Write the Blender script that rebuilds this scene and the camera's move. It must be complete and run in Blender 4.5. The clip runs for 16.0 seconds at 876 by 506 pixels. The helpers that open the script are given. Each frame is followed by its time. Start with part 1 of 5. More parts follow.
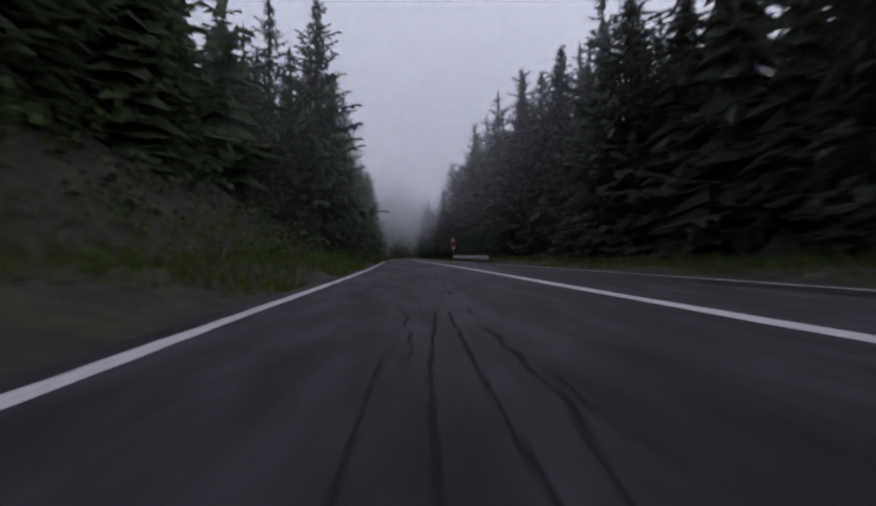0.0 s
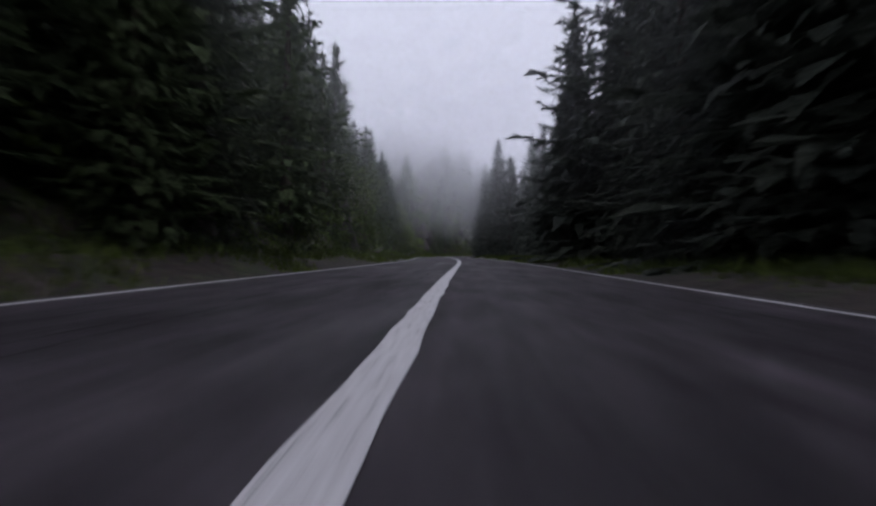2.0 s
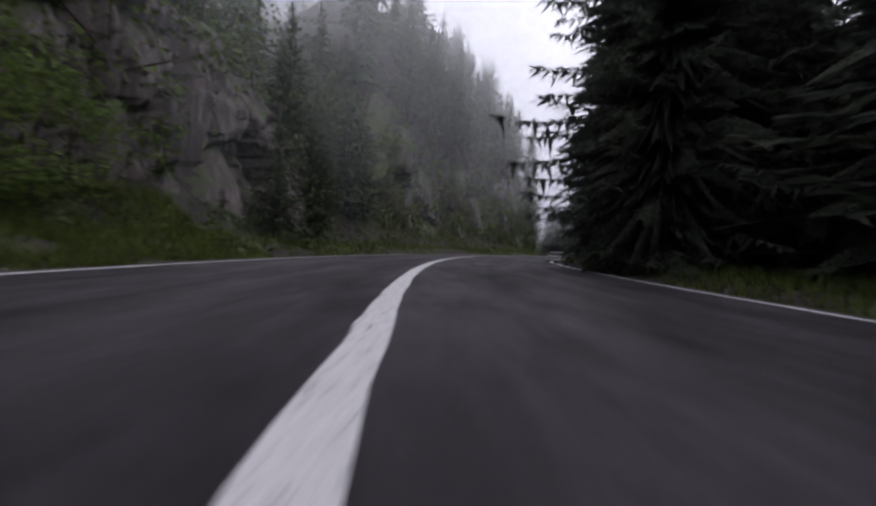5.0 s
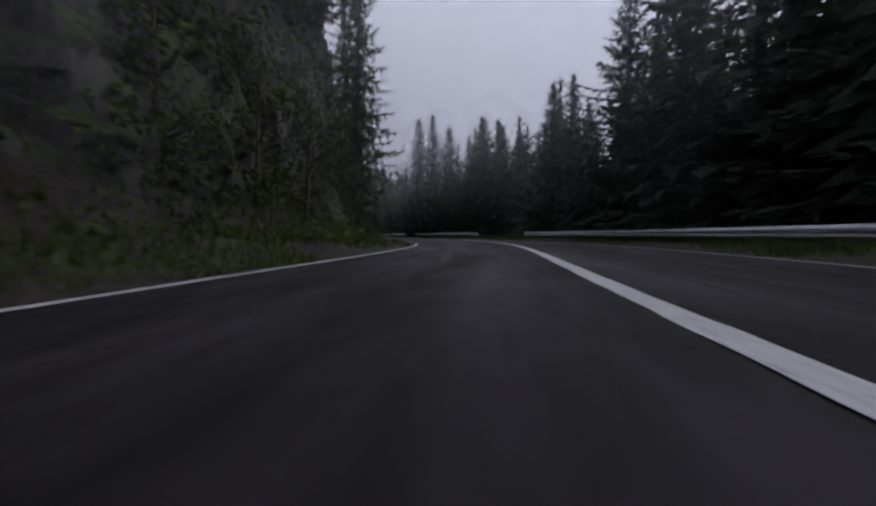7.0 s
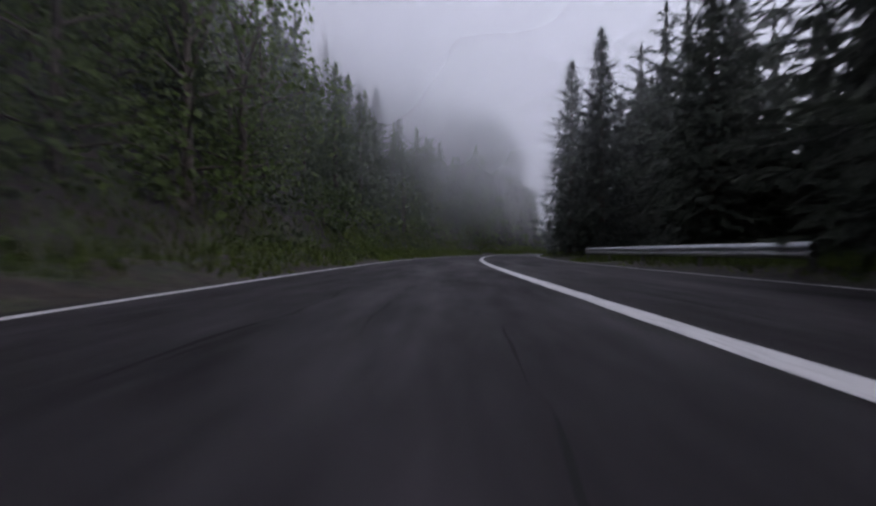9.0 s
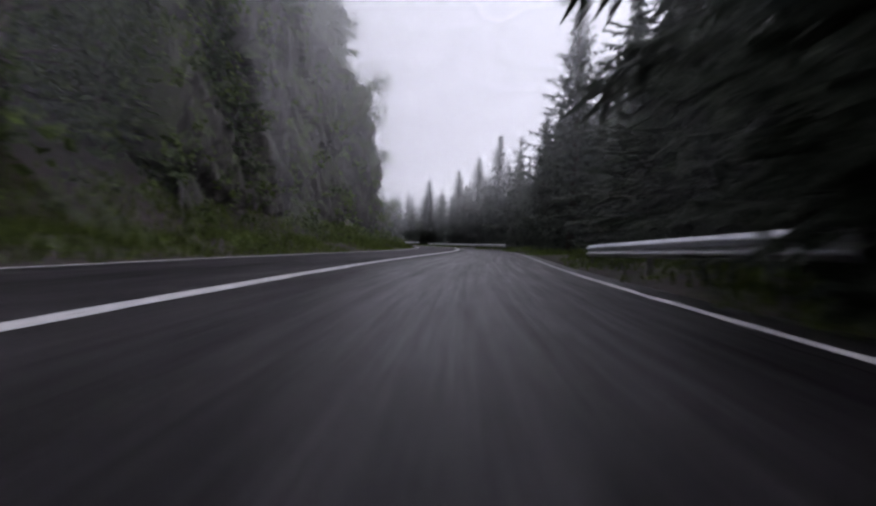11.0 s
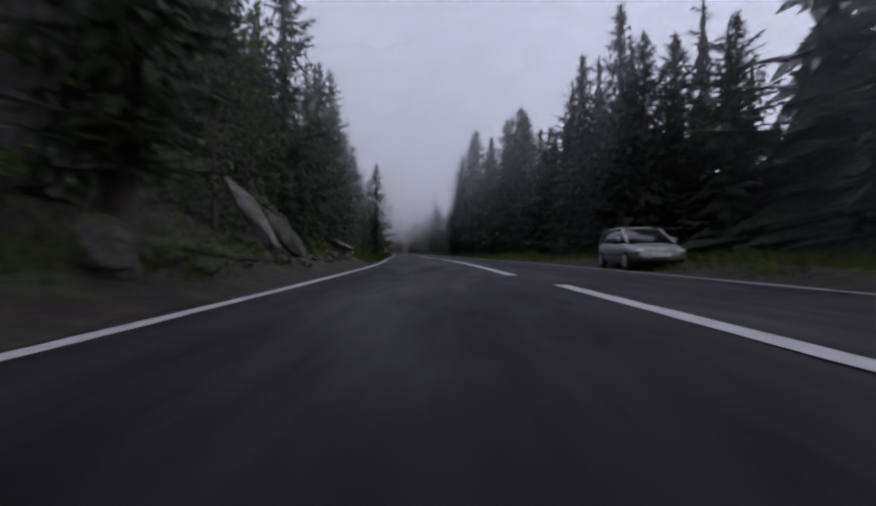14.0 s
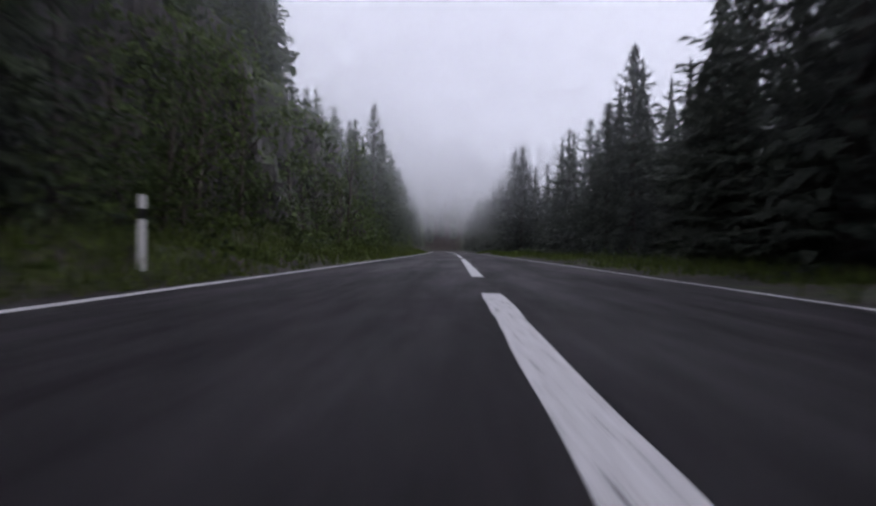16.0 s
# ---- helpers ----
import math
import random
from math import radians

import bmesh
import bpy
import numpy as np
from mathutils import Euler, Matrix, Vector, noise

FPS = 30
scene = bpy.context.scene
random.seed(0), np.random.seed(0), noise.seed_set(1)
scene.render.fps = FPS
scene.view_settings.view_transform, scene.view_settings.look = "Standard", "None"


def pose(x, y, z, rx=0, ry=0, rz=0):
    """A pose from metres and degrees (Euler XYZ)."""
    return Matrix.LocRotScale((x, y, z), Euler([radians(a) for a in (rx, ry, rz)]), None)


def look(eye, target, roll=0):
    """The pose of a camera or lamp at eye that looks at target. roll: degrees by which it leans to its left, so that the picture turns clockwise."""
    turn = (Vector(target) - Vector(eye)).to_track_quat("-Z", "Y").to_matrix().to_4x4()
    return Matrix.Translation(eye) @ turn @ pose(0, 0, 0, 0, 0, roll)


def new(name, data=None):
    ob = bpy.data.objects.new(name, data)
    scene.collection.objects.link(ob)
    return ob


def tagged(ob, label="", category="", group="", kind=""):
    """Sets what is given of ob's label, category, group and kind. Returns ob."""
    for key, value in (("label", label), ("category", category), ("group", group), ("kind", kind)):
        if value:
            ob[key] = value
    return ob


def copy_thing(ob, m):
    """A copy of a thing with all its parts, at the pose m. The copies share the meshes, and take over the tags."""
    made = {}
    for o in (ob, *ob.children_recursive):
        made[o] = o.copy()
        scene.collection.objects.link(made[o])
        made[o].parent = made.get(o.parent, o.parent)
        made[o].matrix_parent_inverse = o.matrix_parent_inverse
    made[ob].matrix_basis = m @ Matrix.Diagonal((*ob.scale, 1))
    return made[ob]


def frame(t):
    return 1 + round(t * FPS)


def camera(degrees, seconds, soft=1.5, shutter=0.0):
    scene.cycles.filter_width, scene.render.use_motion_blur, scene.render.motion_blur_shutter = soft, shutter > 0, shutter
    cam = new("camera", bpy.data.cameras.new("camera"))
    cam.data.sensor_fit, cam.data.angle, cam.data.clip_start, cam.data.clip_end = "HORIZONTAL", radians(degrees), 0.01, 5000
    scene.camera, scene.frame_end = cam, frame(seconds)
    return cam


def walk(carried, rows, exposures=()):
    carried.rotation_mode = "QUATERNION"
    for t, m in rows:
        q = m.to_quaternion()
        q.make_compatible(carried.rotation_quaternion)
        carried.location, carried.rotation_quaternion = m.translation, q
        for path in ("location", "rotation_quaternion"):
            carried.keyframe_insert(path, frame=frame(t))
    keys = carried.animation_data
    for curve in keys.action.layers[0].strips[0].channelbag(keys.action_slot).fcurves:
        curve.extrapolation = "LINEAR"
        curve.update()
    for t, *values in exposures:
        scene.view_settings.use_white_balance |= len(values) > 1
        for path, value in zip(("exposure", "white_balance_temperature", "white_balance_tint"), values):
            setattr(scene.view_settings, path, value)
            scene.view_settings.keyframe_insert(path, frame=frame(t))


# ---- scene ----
cam = camera(86.7, 16.0, soft=2.4, shutter=0.16)
# seconds, x, y, z, heading, pitch, roll
PATH = [
    (0, -2.38, -7.07, 0.461, -3.98, 0.51, -0.86),
    (0.5, -0.97, 12.16, 0.479, -0.05, 0.33, 1.13),
    (1, -0.32, 31.05, 0.469, 0.68, 0.18, 0.47),
    (1.5, -0.23, 50.01, 0.462, 2.54, 0.45, -0.39),
    (2, -0.80, 69.38, 0.461, 2.69, 0.19, 0.34),
    (2.5, -1.38, 88.88, 0.473, 4.03, -0.15, -0.04),
    (3, -2.53, 107.62, 0.487, 5.34, -0.44, 0.33),
    (3.5, -3.55, 124.92, 0.428, 4.88, -1.76, 1.41),
    (4, -4.33, 140.98, 0.460, 4.76, -1.42, 1.33),
    (4.5, -4.50, 155.05, 0.454, 0.83, -1.98, 1.29),
    (5, -3.15, 166.89, 0.453, -8.06, -0.65, 2.36),
    (5.2, -2.09, 170.97, 0.431, -11.28, -0.35, 2.80),
    (5.6, -0.90, 180.13, 0.432, -14.74, -0.71, 2.22),
    (6, 1.11, 189.21, 0.435, -17.56, -1.14, 1.56),
    (6.4, 4.01, 198.14, 0.440, -22.02, -1.59, 0.85),
    (6.8, 8.24, 206.65, 0.445, -28.87, -2.02, 0.15),
    (7.1, 12.16, 212.66, 0.449, -30.93, -2.32, -0.34),
    (7.3, 14.91, 216.56, 0.453, -30.51, -2.49, -0.64),
    (7.5, 17.94, 221.07, 0.467, -30.20, -1.98, -0.65),
    (8, 24.63, 234.34, 0.456, -22.90, -1.28, -1.25),
    (8.2, 27.09, 240.01, 0.434, -18.36, -0.48, -1.22),
    (8.5, 30.66, 249.44, 0.436, -11.53, -0.35, -0.80),
    (8.8, 33.34, 259.39, 0.440, -7.80, -0.26, -0.36),
    (9.1, 35.56, 269.61, 0.445, -6.63, -0.20, 0.10),
    (9.4, 37.76, 279.91, 0.449, -8.56, -0.17, 0.56),
    (9.7, 40.40, 290.10, 0.454, -12.01, -0.15, 1.01),
    (10, 43.58, 300.11, 0.456, -15.42, -0.13, 1.45),
    (10.3, 47.15, 309.97, 0.457, -17.95, -0.11, 1.85),
    (10.5, 49.58, 316.71, 0.431, -19.83, -0.27, 1.75),
    (11, 57.02, 333.42, 0.473, -27.21, -1.19, 1.94),
    (11.5, 65.81, 349.63, 0.455, -30.78, -1.39, 1.12),
    (12, 73.99, 365.13, 0.439, -23.68, -0.12, -2.02),
    (12.5, 80.24, 379.94, 0.443, -18.10, -1.02, -0.63),
    (13, 84.89, 394.64, 0.457, -11.44, -0.37, -0.49),
    (13.5, 88.13, 410.40, 0.515, -4.96, 0.01, 0.29),
    (13.7, 89.13, 416.69, 0.501, -2.74, -0.27, 0.53),
    (14, 89.83, 426.21, 0.457, -1.39, -0.05, -0.12),
    (14.5, 91.02, 442.60, 0.464, 1.54, -0.57, 0.20),
    (15, 91.22, 459.69, 0.474, 4.43, -0.69, 0.01),
    (15.5, 90.22, 476.26, 0.468, 7.15, 0.03, -0.53),
    (16, 88.45, 492.30, 0.452, 5.91, -0.41, 0.85),
]
walk(cam, [(t, pose(x, y, z, 90 + pitch, 0, turn) @ pose(0, 0, 0, 0, 0, roll)) for t, x, y, z, turn, pitch, roll in PATH],
     exposures=[(0, -0.31, 6400, 12), (0.5, -0.24, 6450, 12), (1.2, -0.22, 6500, 12), (1.6, -0.16, 6500, 12), (2, 0.1, 6500, 12), (2.5, 0.18, 6550, 12), (3, 0.15, 6600, 12), (3.5, 0.02, 6700, 12), (4, 0.12, 6850, 12), (4.5, 0.42, 6850, 12), (5, 0.72, 6850, 12), (5.2, 0.72, 6850, 12), (7.3, -0.25, 6500, 12), (7.6, -0.08, 6500, 12), (8.2, 0.27, 6500, 12), (10.3, 0.4, 6750, 12), (10.6, 0.58, 6800, 12), (11, 0.9, 6900, 12), (11.5, 0.8, 6800, 12), (12, 0.3, 6400, 12), (12.5, 0.26, 6350, 12), (13, 0.16, 6350, 12), (13.5, -0.12, 6350, 12), (14, 0.05, 6400, 12), (14.5, 0.05, 6500, 12), (15, 0.13, 6500, 12), (15.5, 0.08, 6500, 12), (16, 0.52, 6600, 12)])

scene.cycles.transparent_max_bounces = 64

# ---- world and light: a dim overcast morning ----
world = bpy.data.worlds.new("overcast_sky")
scene.world = world
world.use_nodes = True
wn = world.node_tree.nodes
wn.clear()
sky = wn.new("ShaderNodeTexSky")
sky.sky_type, sky.sun_disc = "NISHITA", False
sky.sun_elevation, sky.sun_rotation = radians(50), radians(20)
sky_bg = wn.new("ShaderNodeBackground")
sky_bg.inputs[1].default_value = 0.05
cloud_bg = wn.new("ShaderNodeBackground")
cloud_bg.inputs[0].default_value = (0.87, 0.895, 1.0, 1)
both = wn.new("ShaderNodeAddShader")
wout = wn.new("ShaderNodeOutputWorld")
wl_ = world.node_tree.links
wl_.new(sky.outputs[0], sky_bg.inputs[0])
wl_.new(sky_bg.outputs[0], both.inputs[0])
wl_.new(cloud_bg.outputs[0], both.inputs[1])
# an overcast sky is brighter overhead than at the horizon
sky_way = wn.new("ShaderNodeTexCoord")
sky_up = wn.new("ShaderNodeSeparateXYZ")
sky_ramp = wn.new("ShaderNodeMapRange")
sky_ramp.inputs[1].default_value, sky_ramp.inputs[2].default_value = 0.0, 0.4
sky_ramp.inputs[3].default_value, sky_ramp.inputs[4].default_value = 0.62, 1.06
wl_.new(sky_way.outputs["Generated"], sky_up.inputs[0])
wl_.new(sky_up.outputs[2], sky_ramp.inputs[0])
wl_.new(sky_ramp.outputs[0], cloud_bg.inputs[1])
wl_.new(both.outputs[0], wout.inputs[0])
sun = new("sun", bpy.data.lights.new("sun", "SUN"))
sun.data.energy, sun.data.angle, sun.data.color = 0.3, radians(40), (1, 0.97, 0.93)
sun.matrix_world = look((0, 0, 60), (-20, 40, 0))


# ---- materials ----
def material(name, rough=0.8, metal=0.0):
    m = bpy.data.materials.new(name)
    m.use_nodes = True
    b = m.node_tree.nodes["Principled BSDF"]
    b.inputs["Roughness"].default_value, b.inputs["Metallic"].default_value = rough, metal
    return m, m.node_tree.nodes, m.node_tree.links, b


def noise_node(n, l, scale, detail=4, rough=0.6, coord=None, kind="ShaderNodeTexNoise", stretch=None):
    t = n.new(kind)
    t.inputs["Scale"].default_value = scale
    if kind == "ShaderNodeTexNoise":
        t.inputs["Detail"].default_value, t.inputs["Roughness"].default_value = detail, rough
    if coord is not None:
        if stretch:
            mp = n.new("ShaderNodeMapping")
            mp.inputs["Scale"].default_value = stretch
            l.new(coord, mp.inputs[0])
            coord = mp.outputs[0]
        l.new(coord, t.inputs["Vector"])
    return t


def ramp(n, l, src, stops):
    r = n.new("ShaderNodeValToRGB")
    e = r.color_ramp.elements
    while len(e) < len(stops):
        e.new(0.5)
    for k, (pos, col) in zip(e, stops):
        k.position, k.color = pos, (*col, 1)
    l.new(src, r.inputs[0])
    return r


def blend(n, l, fac, a, b, mode="MIX"):
    x = n.new("ShaderNodeMix")
    x.data_type, x.blend_type = "RGBA", mode
    for sock, val in ((x.inputs[0], fac), (x.inputs[6], a), (x.inputs[7], b)):
        if isinstance(val, (int, float)):
            sock.default_value = val
        elif isinstance(val, tuple):
            sock.default_value = (*val, 1)
        else:
            l.new(val, sock)
    return x.outputs[2]


def bump(n, l, b, height, strength=0.4, distance=0.02):
    x = n.new("ShaderNodeBump")
    x.inputs["Strength"].default_value, x.inputs["Distance"].default_value = strength, distance
    l.new(height, x.inputs["Height"])
    l.new(x.outputs[0], b.inputs["Normal"])


def plain(name, color, rough=0.6, metal=0.0, var=0.25, scale=6.0, bumpy=0.0):
    m, n, l, b = material(name, rough, metal)
    tc = n.new("ShaderNodeTexCoord").outputs["Object"]
    a = noise_node(n, l, scale, 5, 0.65, tc)
    dark = tuple(c * (1 - var) for c in color)
    lite = tuple(min(1, c * (1 + var)) for c in color)
    r = ramp(n, l, a.outputs[0], [(0.3, dark), (0.7, lite)])
    l.new(r.outputs[0], b.inputs["Base Color"])
    if bumpy:
        bump(n, l, b, a.outputs[0], bumpy, 0.01)
    return m


def asphalt_material():
    m, n, l, b = material("damp_asphalt", 0.7)
    uv = n.new("ShaderNodeUVMap").outputs[0]
    grain = noise_node(n, l, 90, 4, 0.7, uv)
    patch = noise_node(n, l, 0.35, 5, 0.6, uv, stretch=(2.2, 0.35, 1))
    wear = noise_node(n, l, 1.6, 6, 0.75, uv, stretch=(3.4, 0.1, 1))
    c = ramp(n, l, patch.outputs[0], [(0.3, (0.0138, 0.0117, 0.0139)), (0.7, (0.0262, 0.0228, 0.0266))])
    g = ramp(n, l, grain.outputs[0], [(0.3, (0.7, 0.7, 0.7)), (0.75, (1.35, 1.35, 1.35))])
    c2 = blend(n, l, 1.0, c.outputs[0], g.outputs[0], "MULTIPLY")
    w = ramp(n, l, wear.outputs[0], [(0.35, (0.84, 0.84, 0.84)), (0.68, (1.18, 1.17, 1.18))])
    c3 = blend(n, l, 0.45, c2, w.outputs[0], "MULTIPLY")
    mottle = noise_node(n, l, 1.1, 6, 0.7, uv, stretch=(1.0, 0.6, 1))
    mr = ramp(n, l, mottle.outputs[0], [(0.36, (0.72, 0.71, 0.72)), (0.64, (1.32, 1.3, 1.31))])
    c3 = blend(n, l, 1.0, c3, mr.outputs[0], "MULTIPLY")
    band = noise_node(n, l, 1.0, 3, 0.6, uv, stretch=(1.5, 0.02, 1))
    bw = ramp(n, l, band.outputs[0], [(0.35, (0.95, 0.95, 0.95)), (0.68, (1.06, 1.05, 1.05))])
    c3 = blend(n, l, 1.0, c3, bw.outputs[0], "MULTIPLY")
    scuff = noise_node(n, l, 1.0, 5, 0.65, uv, stretch=(2.6, 0.6, 1))
    sr = ramp(n, l, scuff.outputs[0], [(0.38, (0.8, 0.8, 0.8)), (0.47, (0.96, 0.96, 0.96)), (0.54, (1.0, 1.0, 1.0)), (0.63, (1.35, 1.33, 1.35))])
    c3 = blend(n, l, 1.0, c3, sr.outputs[0], "MULTIPLY")
    repair = noise_node(n, l, 0.45, 4, 0.55, uv, stretch=(1.6, 0.22, 1))
    rr = ramp(n, l, repair.outputs[0], [(0.47, (0.8, 0.8, 0.8)), (0.5, (1.06, 1.05, 1.06)), (0.58, (1.06, 1.05, 1.06)), (0.6, (1.3, 1.28, 1.3))])
    c3 = blend(n, l, 1.0, c3, rr.outputs[0], "MULTIPLY")
    sep = n.new("ShaderNodeSeparateXYZ")
    l.new(uv, sep.inputs[0])
    newer = n.new("ShaderNodeMapRange")
    newer.inputs[1].default_value, newer.inputs[2].default_value = 190, 215
    newer.inputs[3].default_value, newer.inputs[4].default_value = 1.0, 0.36
    l.new(sep.outputs[1], newer.inputs[0])
    c3 = blend(n, l, 1.0, c3, newer.outputs[0], "MULTIPLY")
    l.new(c3, b.inputs["Base Color"])
    dry = ramp(n, l, patch.outputs[0], [(0.35, (0.6, 0.6, 0.6)), (0.7, (0.9, 0.9, 0.9))])
    wet = ramp(n, l, wear.outputs[0], [(0.35, (0.36, 0.36, 0.36)), (0.65, (0.52, 0.52, 0.52))])
    damp = n.new("ShaderNodeMapRange")
    damp.inputs[1].default_value, damp.inputs[2].default_value = 44, 20
    off = n.new("ShaderNodeMath")
    off.operation = "SUBTRACT"
    off.inputs[1].default_value = 362
    l.new(sep.outputs[1], off.inputs[0])
    span = n.new("ShaderNodeMath")
    span.operation = "ABSOLUTE"
    l.new(off.outputs[0], span.inputs[0])
    l.new(span.outputs[0], damp.inputs[0])
    lane = n.new("ShaderNodeMapRange")
    lane.inputs[1].default_value, lane.inputs[2].default_value = -0.2, 0.9
    l.new(sep.outputs[0], lane.inputs[0])
    soak = n.new("ShaderNodeMath")
    soak.operation = "MULTIPLY"
    l.new(damp.outputs[0], soak.inputs[0])
    l.new(lane.outputs[0], soak.inputs[1])
    l.new(blend(n, l, soak.outputs[0], dry.outputs[0], wet.outputs[0]), b.inputs["Roughness"])
    gloss = n.new("ShaderNodeMapRange")
    gloss.inputs[1].default_value, gloss.inputs[2].default_value = 0.36, 0.64
    gloss.inputs[3].default_value, gloss.inputs[4].default_value = 0.22, 0.41
    l.new(scuff.outputs[0], gloss.inputs[0])
    polish = n.new("ShaderNodeMapRange")
    polish.inputs[1].default_value, polish.inputs[2].default_value = 0.38, 0.62
    polish.inputs[3].default_value, polish.inputs[4].default_value = 0.8, 1.15
    l.new(repair.outputs[0], polish.inputs[0])
    sheen = n.new("ShaderNodeMath")
    sheen.operation = "MULTIPLY"
    l.new(gloss.outputs[0], sheen.inputs[0])
    l.new(polish.outputs[0], sheen.inputs[1])
    l.new(sheen.outputs[0], b.inputs["Specular IOR Level"])
    b.inputs["Specular Tint"].default_value = (1.0, 0.9, 0.99, 1)
    bump(n, l, b, grain.outputs[0], 0.5, 0.006)
    return m


def paint_material():
    m, n, l, b = material("worn_road_paint", 0.6)
    uv = n.new("ShaderNodeUVMap").outputs[0]
    a = noise_node(n, l, 5, 6, 0.7, uv, stretch=(6.0, 0.7, 1))
    s = noise_node(n, l, 60, 3, 0.7, uv)
    c = ramp(n, l, a.outputs[0], [(0.34, (0.1, 0.095, 0.1)), (0.41, (0.5, 0.48, 0.5)), (0.7, (0.66, 0.64, 0.66))])
    c2 = blend(n, l, 0.25, c.outputs[0], s.outputs[0], "MULTIPLY")
    l.new(c2, b.inputs["Base Color"])
    return m


def ground_material():
    m, n, l, b = material("verge_earth_and_grass", 0.95)
    tc = n.new("ShaderNodeTexCoord").outputs["Object"]
    mid = noise_node(n, l, 2.2, 5, 0.65, tc)
    fine = noise_node(n, l, 30, 3, 0.7, tc)
    grass = ramp(n, l, mid.outputs[0], [(0.35, (0.01, 0.014, 0.005)), (0.66, (0.038, 0.048, 0.012))])
    soil = ramp(n, l, mid.outputs[0], [(0.36, (0.009, 0.006, 0.005)), (0.66, (0.034, 0.022, 0.018))])
    patchy = noise_node(n, l, 0.75, 6, 0.7, tc)
    f = ramp(n, l, patchy.outputs[0], [(0.5, (0, 0, 0)), (0.58, (1, 1, 1))])
    uv = n.new("ShaderNodeUVMap").outputs[0]
    sep = n.new("ShaderNodeSeparateXYZ")
    l.new(uv, sep.inputs[0])
    near = n.new("ShaderNodeMapRange")
    near.inputs[1].default_value, near.inputs[2].default_value = 0.3, 0.9
    l.new(sep.outputs[0], near.inputs[0])
    c = blend(n, l, f.outputs[0], soil.outputs[0], grass.outputs[0])
    c = blend(n, l, near.outputs[0], soil.outputs[0], c)
    c = blend(n, l, 0.8, c, fine.outputs[0], "OVERLAY")
    l.new(c, b.inputs["Base Color"])
    bump(n, l, b, mid.outputs[0], 0.8, 0.1)
    return m


def rock_material(name="mossy_rock", tint=(0.075, 0.068, 0.065), moss=0.55):
    m, n, l, b = material(name, 0.85)
    tc = n.new("ShaderNodeTexCoord").outputs["Object"]
    big = noise_node(n, l, 0.6, 6, 0.65, tc)
    streak = noise_node(n, l, 1.4, 5, 0.7, tc, stretch=(2.8, 2.8, 0.3))
    fine = noise_node(n, l, 9, 6, 0.75, tc)
    d = tuple(c * 0.35 for c in tint)
    h = tuple(c * 1.9 for c in tint)
    c = ramp(n, l, streak.outputs[0], [(0.28, d), (0.5, tint), (0.72, h)])
    f = ramp(n, l, fine.outputs[0], [(0.3, (0.55, 0.55, 0.55)), (0.7, (1.25, 1.22, 1.2))])
    c = blend(n, l, 0.8, c.outputs[0], f.outputs[0], "MULTIPLY")
    geo = n.new("ShaderNodeNewGeometry")
    sep = n.new("ShaderNodeSeparateXYZ")
    l.new(geo.outputs["Normal"], sep.inputs[0])
    add = n.new("ShaderNodeMath")
    add.operation = "MULTIPLY_ADD"
    add.inputs[1].default_value = 0.8
    half = n.new("ShaderNodeMath")
    half.operation = "MULTIPLY_ADD"
    half.inputs[1].default_value = 0.7
    l.new(fine.outputs[0], half.inputs[0])
    l.new(sep.outputs[2], half.inputs[2])
    l.new(half.outputs[0], add.inputs[0])
    l.new(big.outputs[0], add.inputs[1])
    mk = ramp(n, l, add.outputs[0], [(1.05 - moss * 0.55, (0, 0, 0)), (1.4 - moss * 0.55, (1, 1, 1))])
    green = ramp(n, l, fine.outputs[0], [(0.3, (0.02, 0.033, 0.012)), (0.7, (0.065, 0.085, 0.025))])
    c = blend(n, l, mk.outputs[0], c, green.outputs[0])
    l.new(c, b.inputs["Base Color"])
    bump(n, l, b, fine.outputs[0], 0.8, 0.06)
    return m


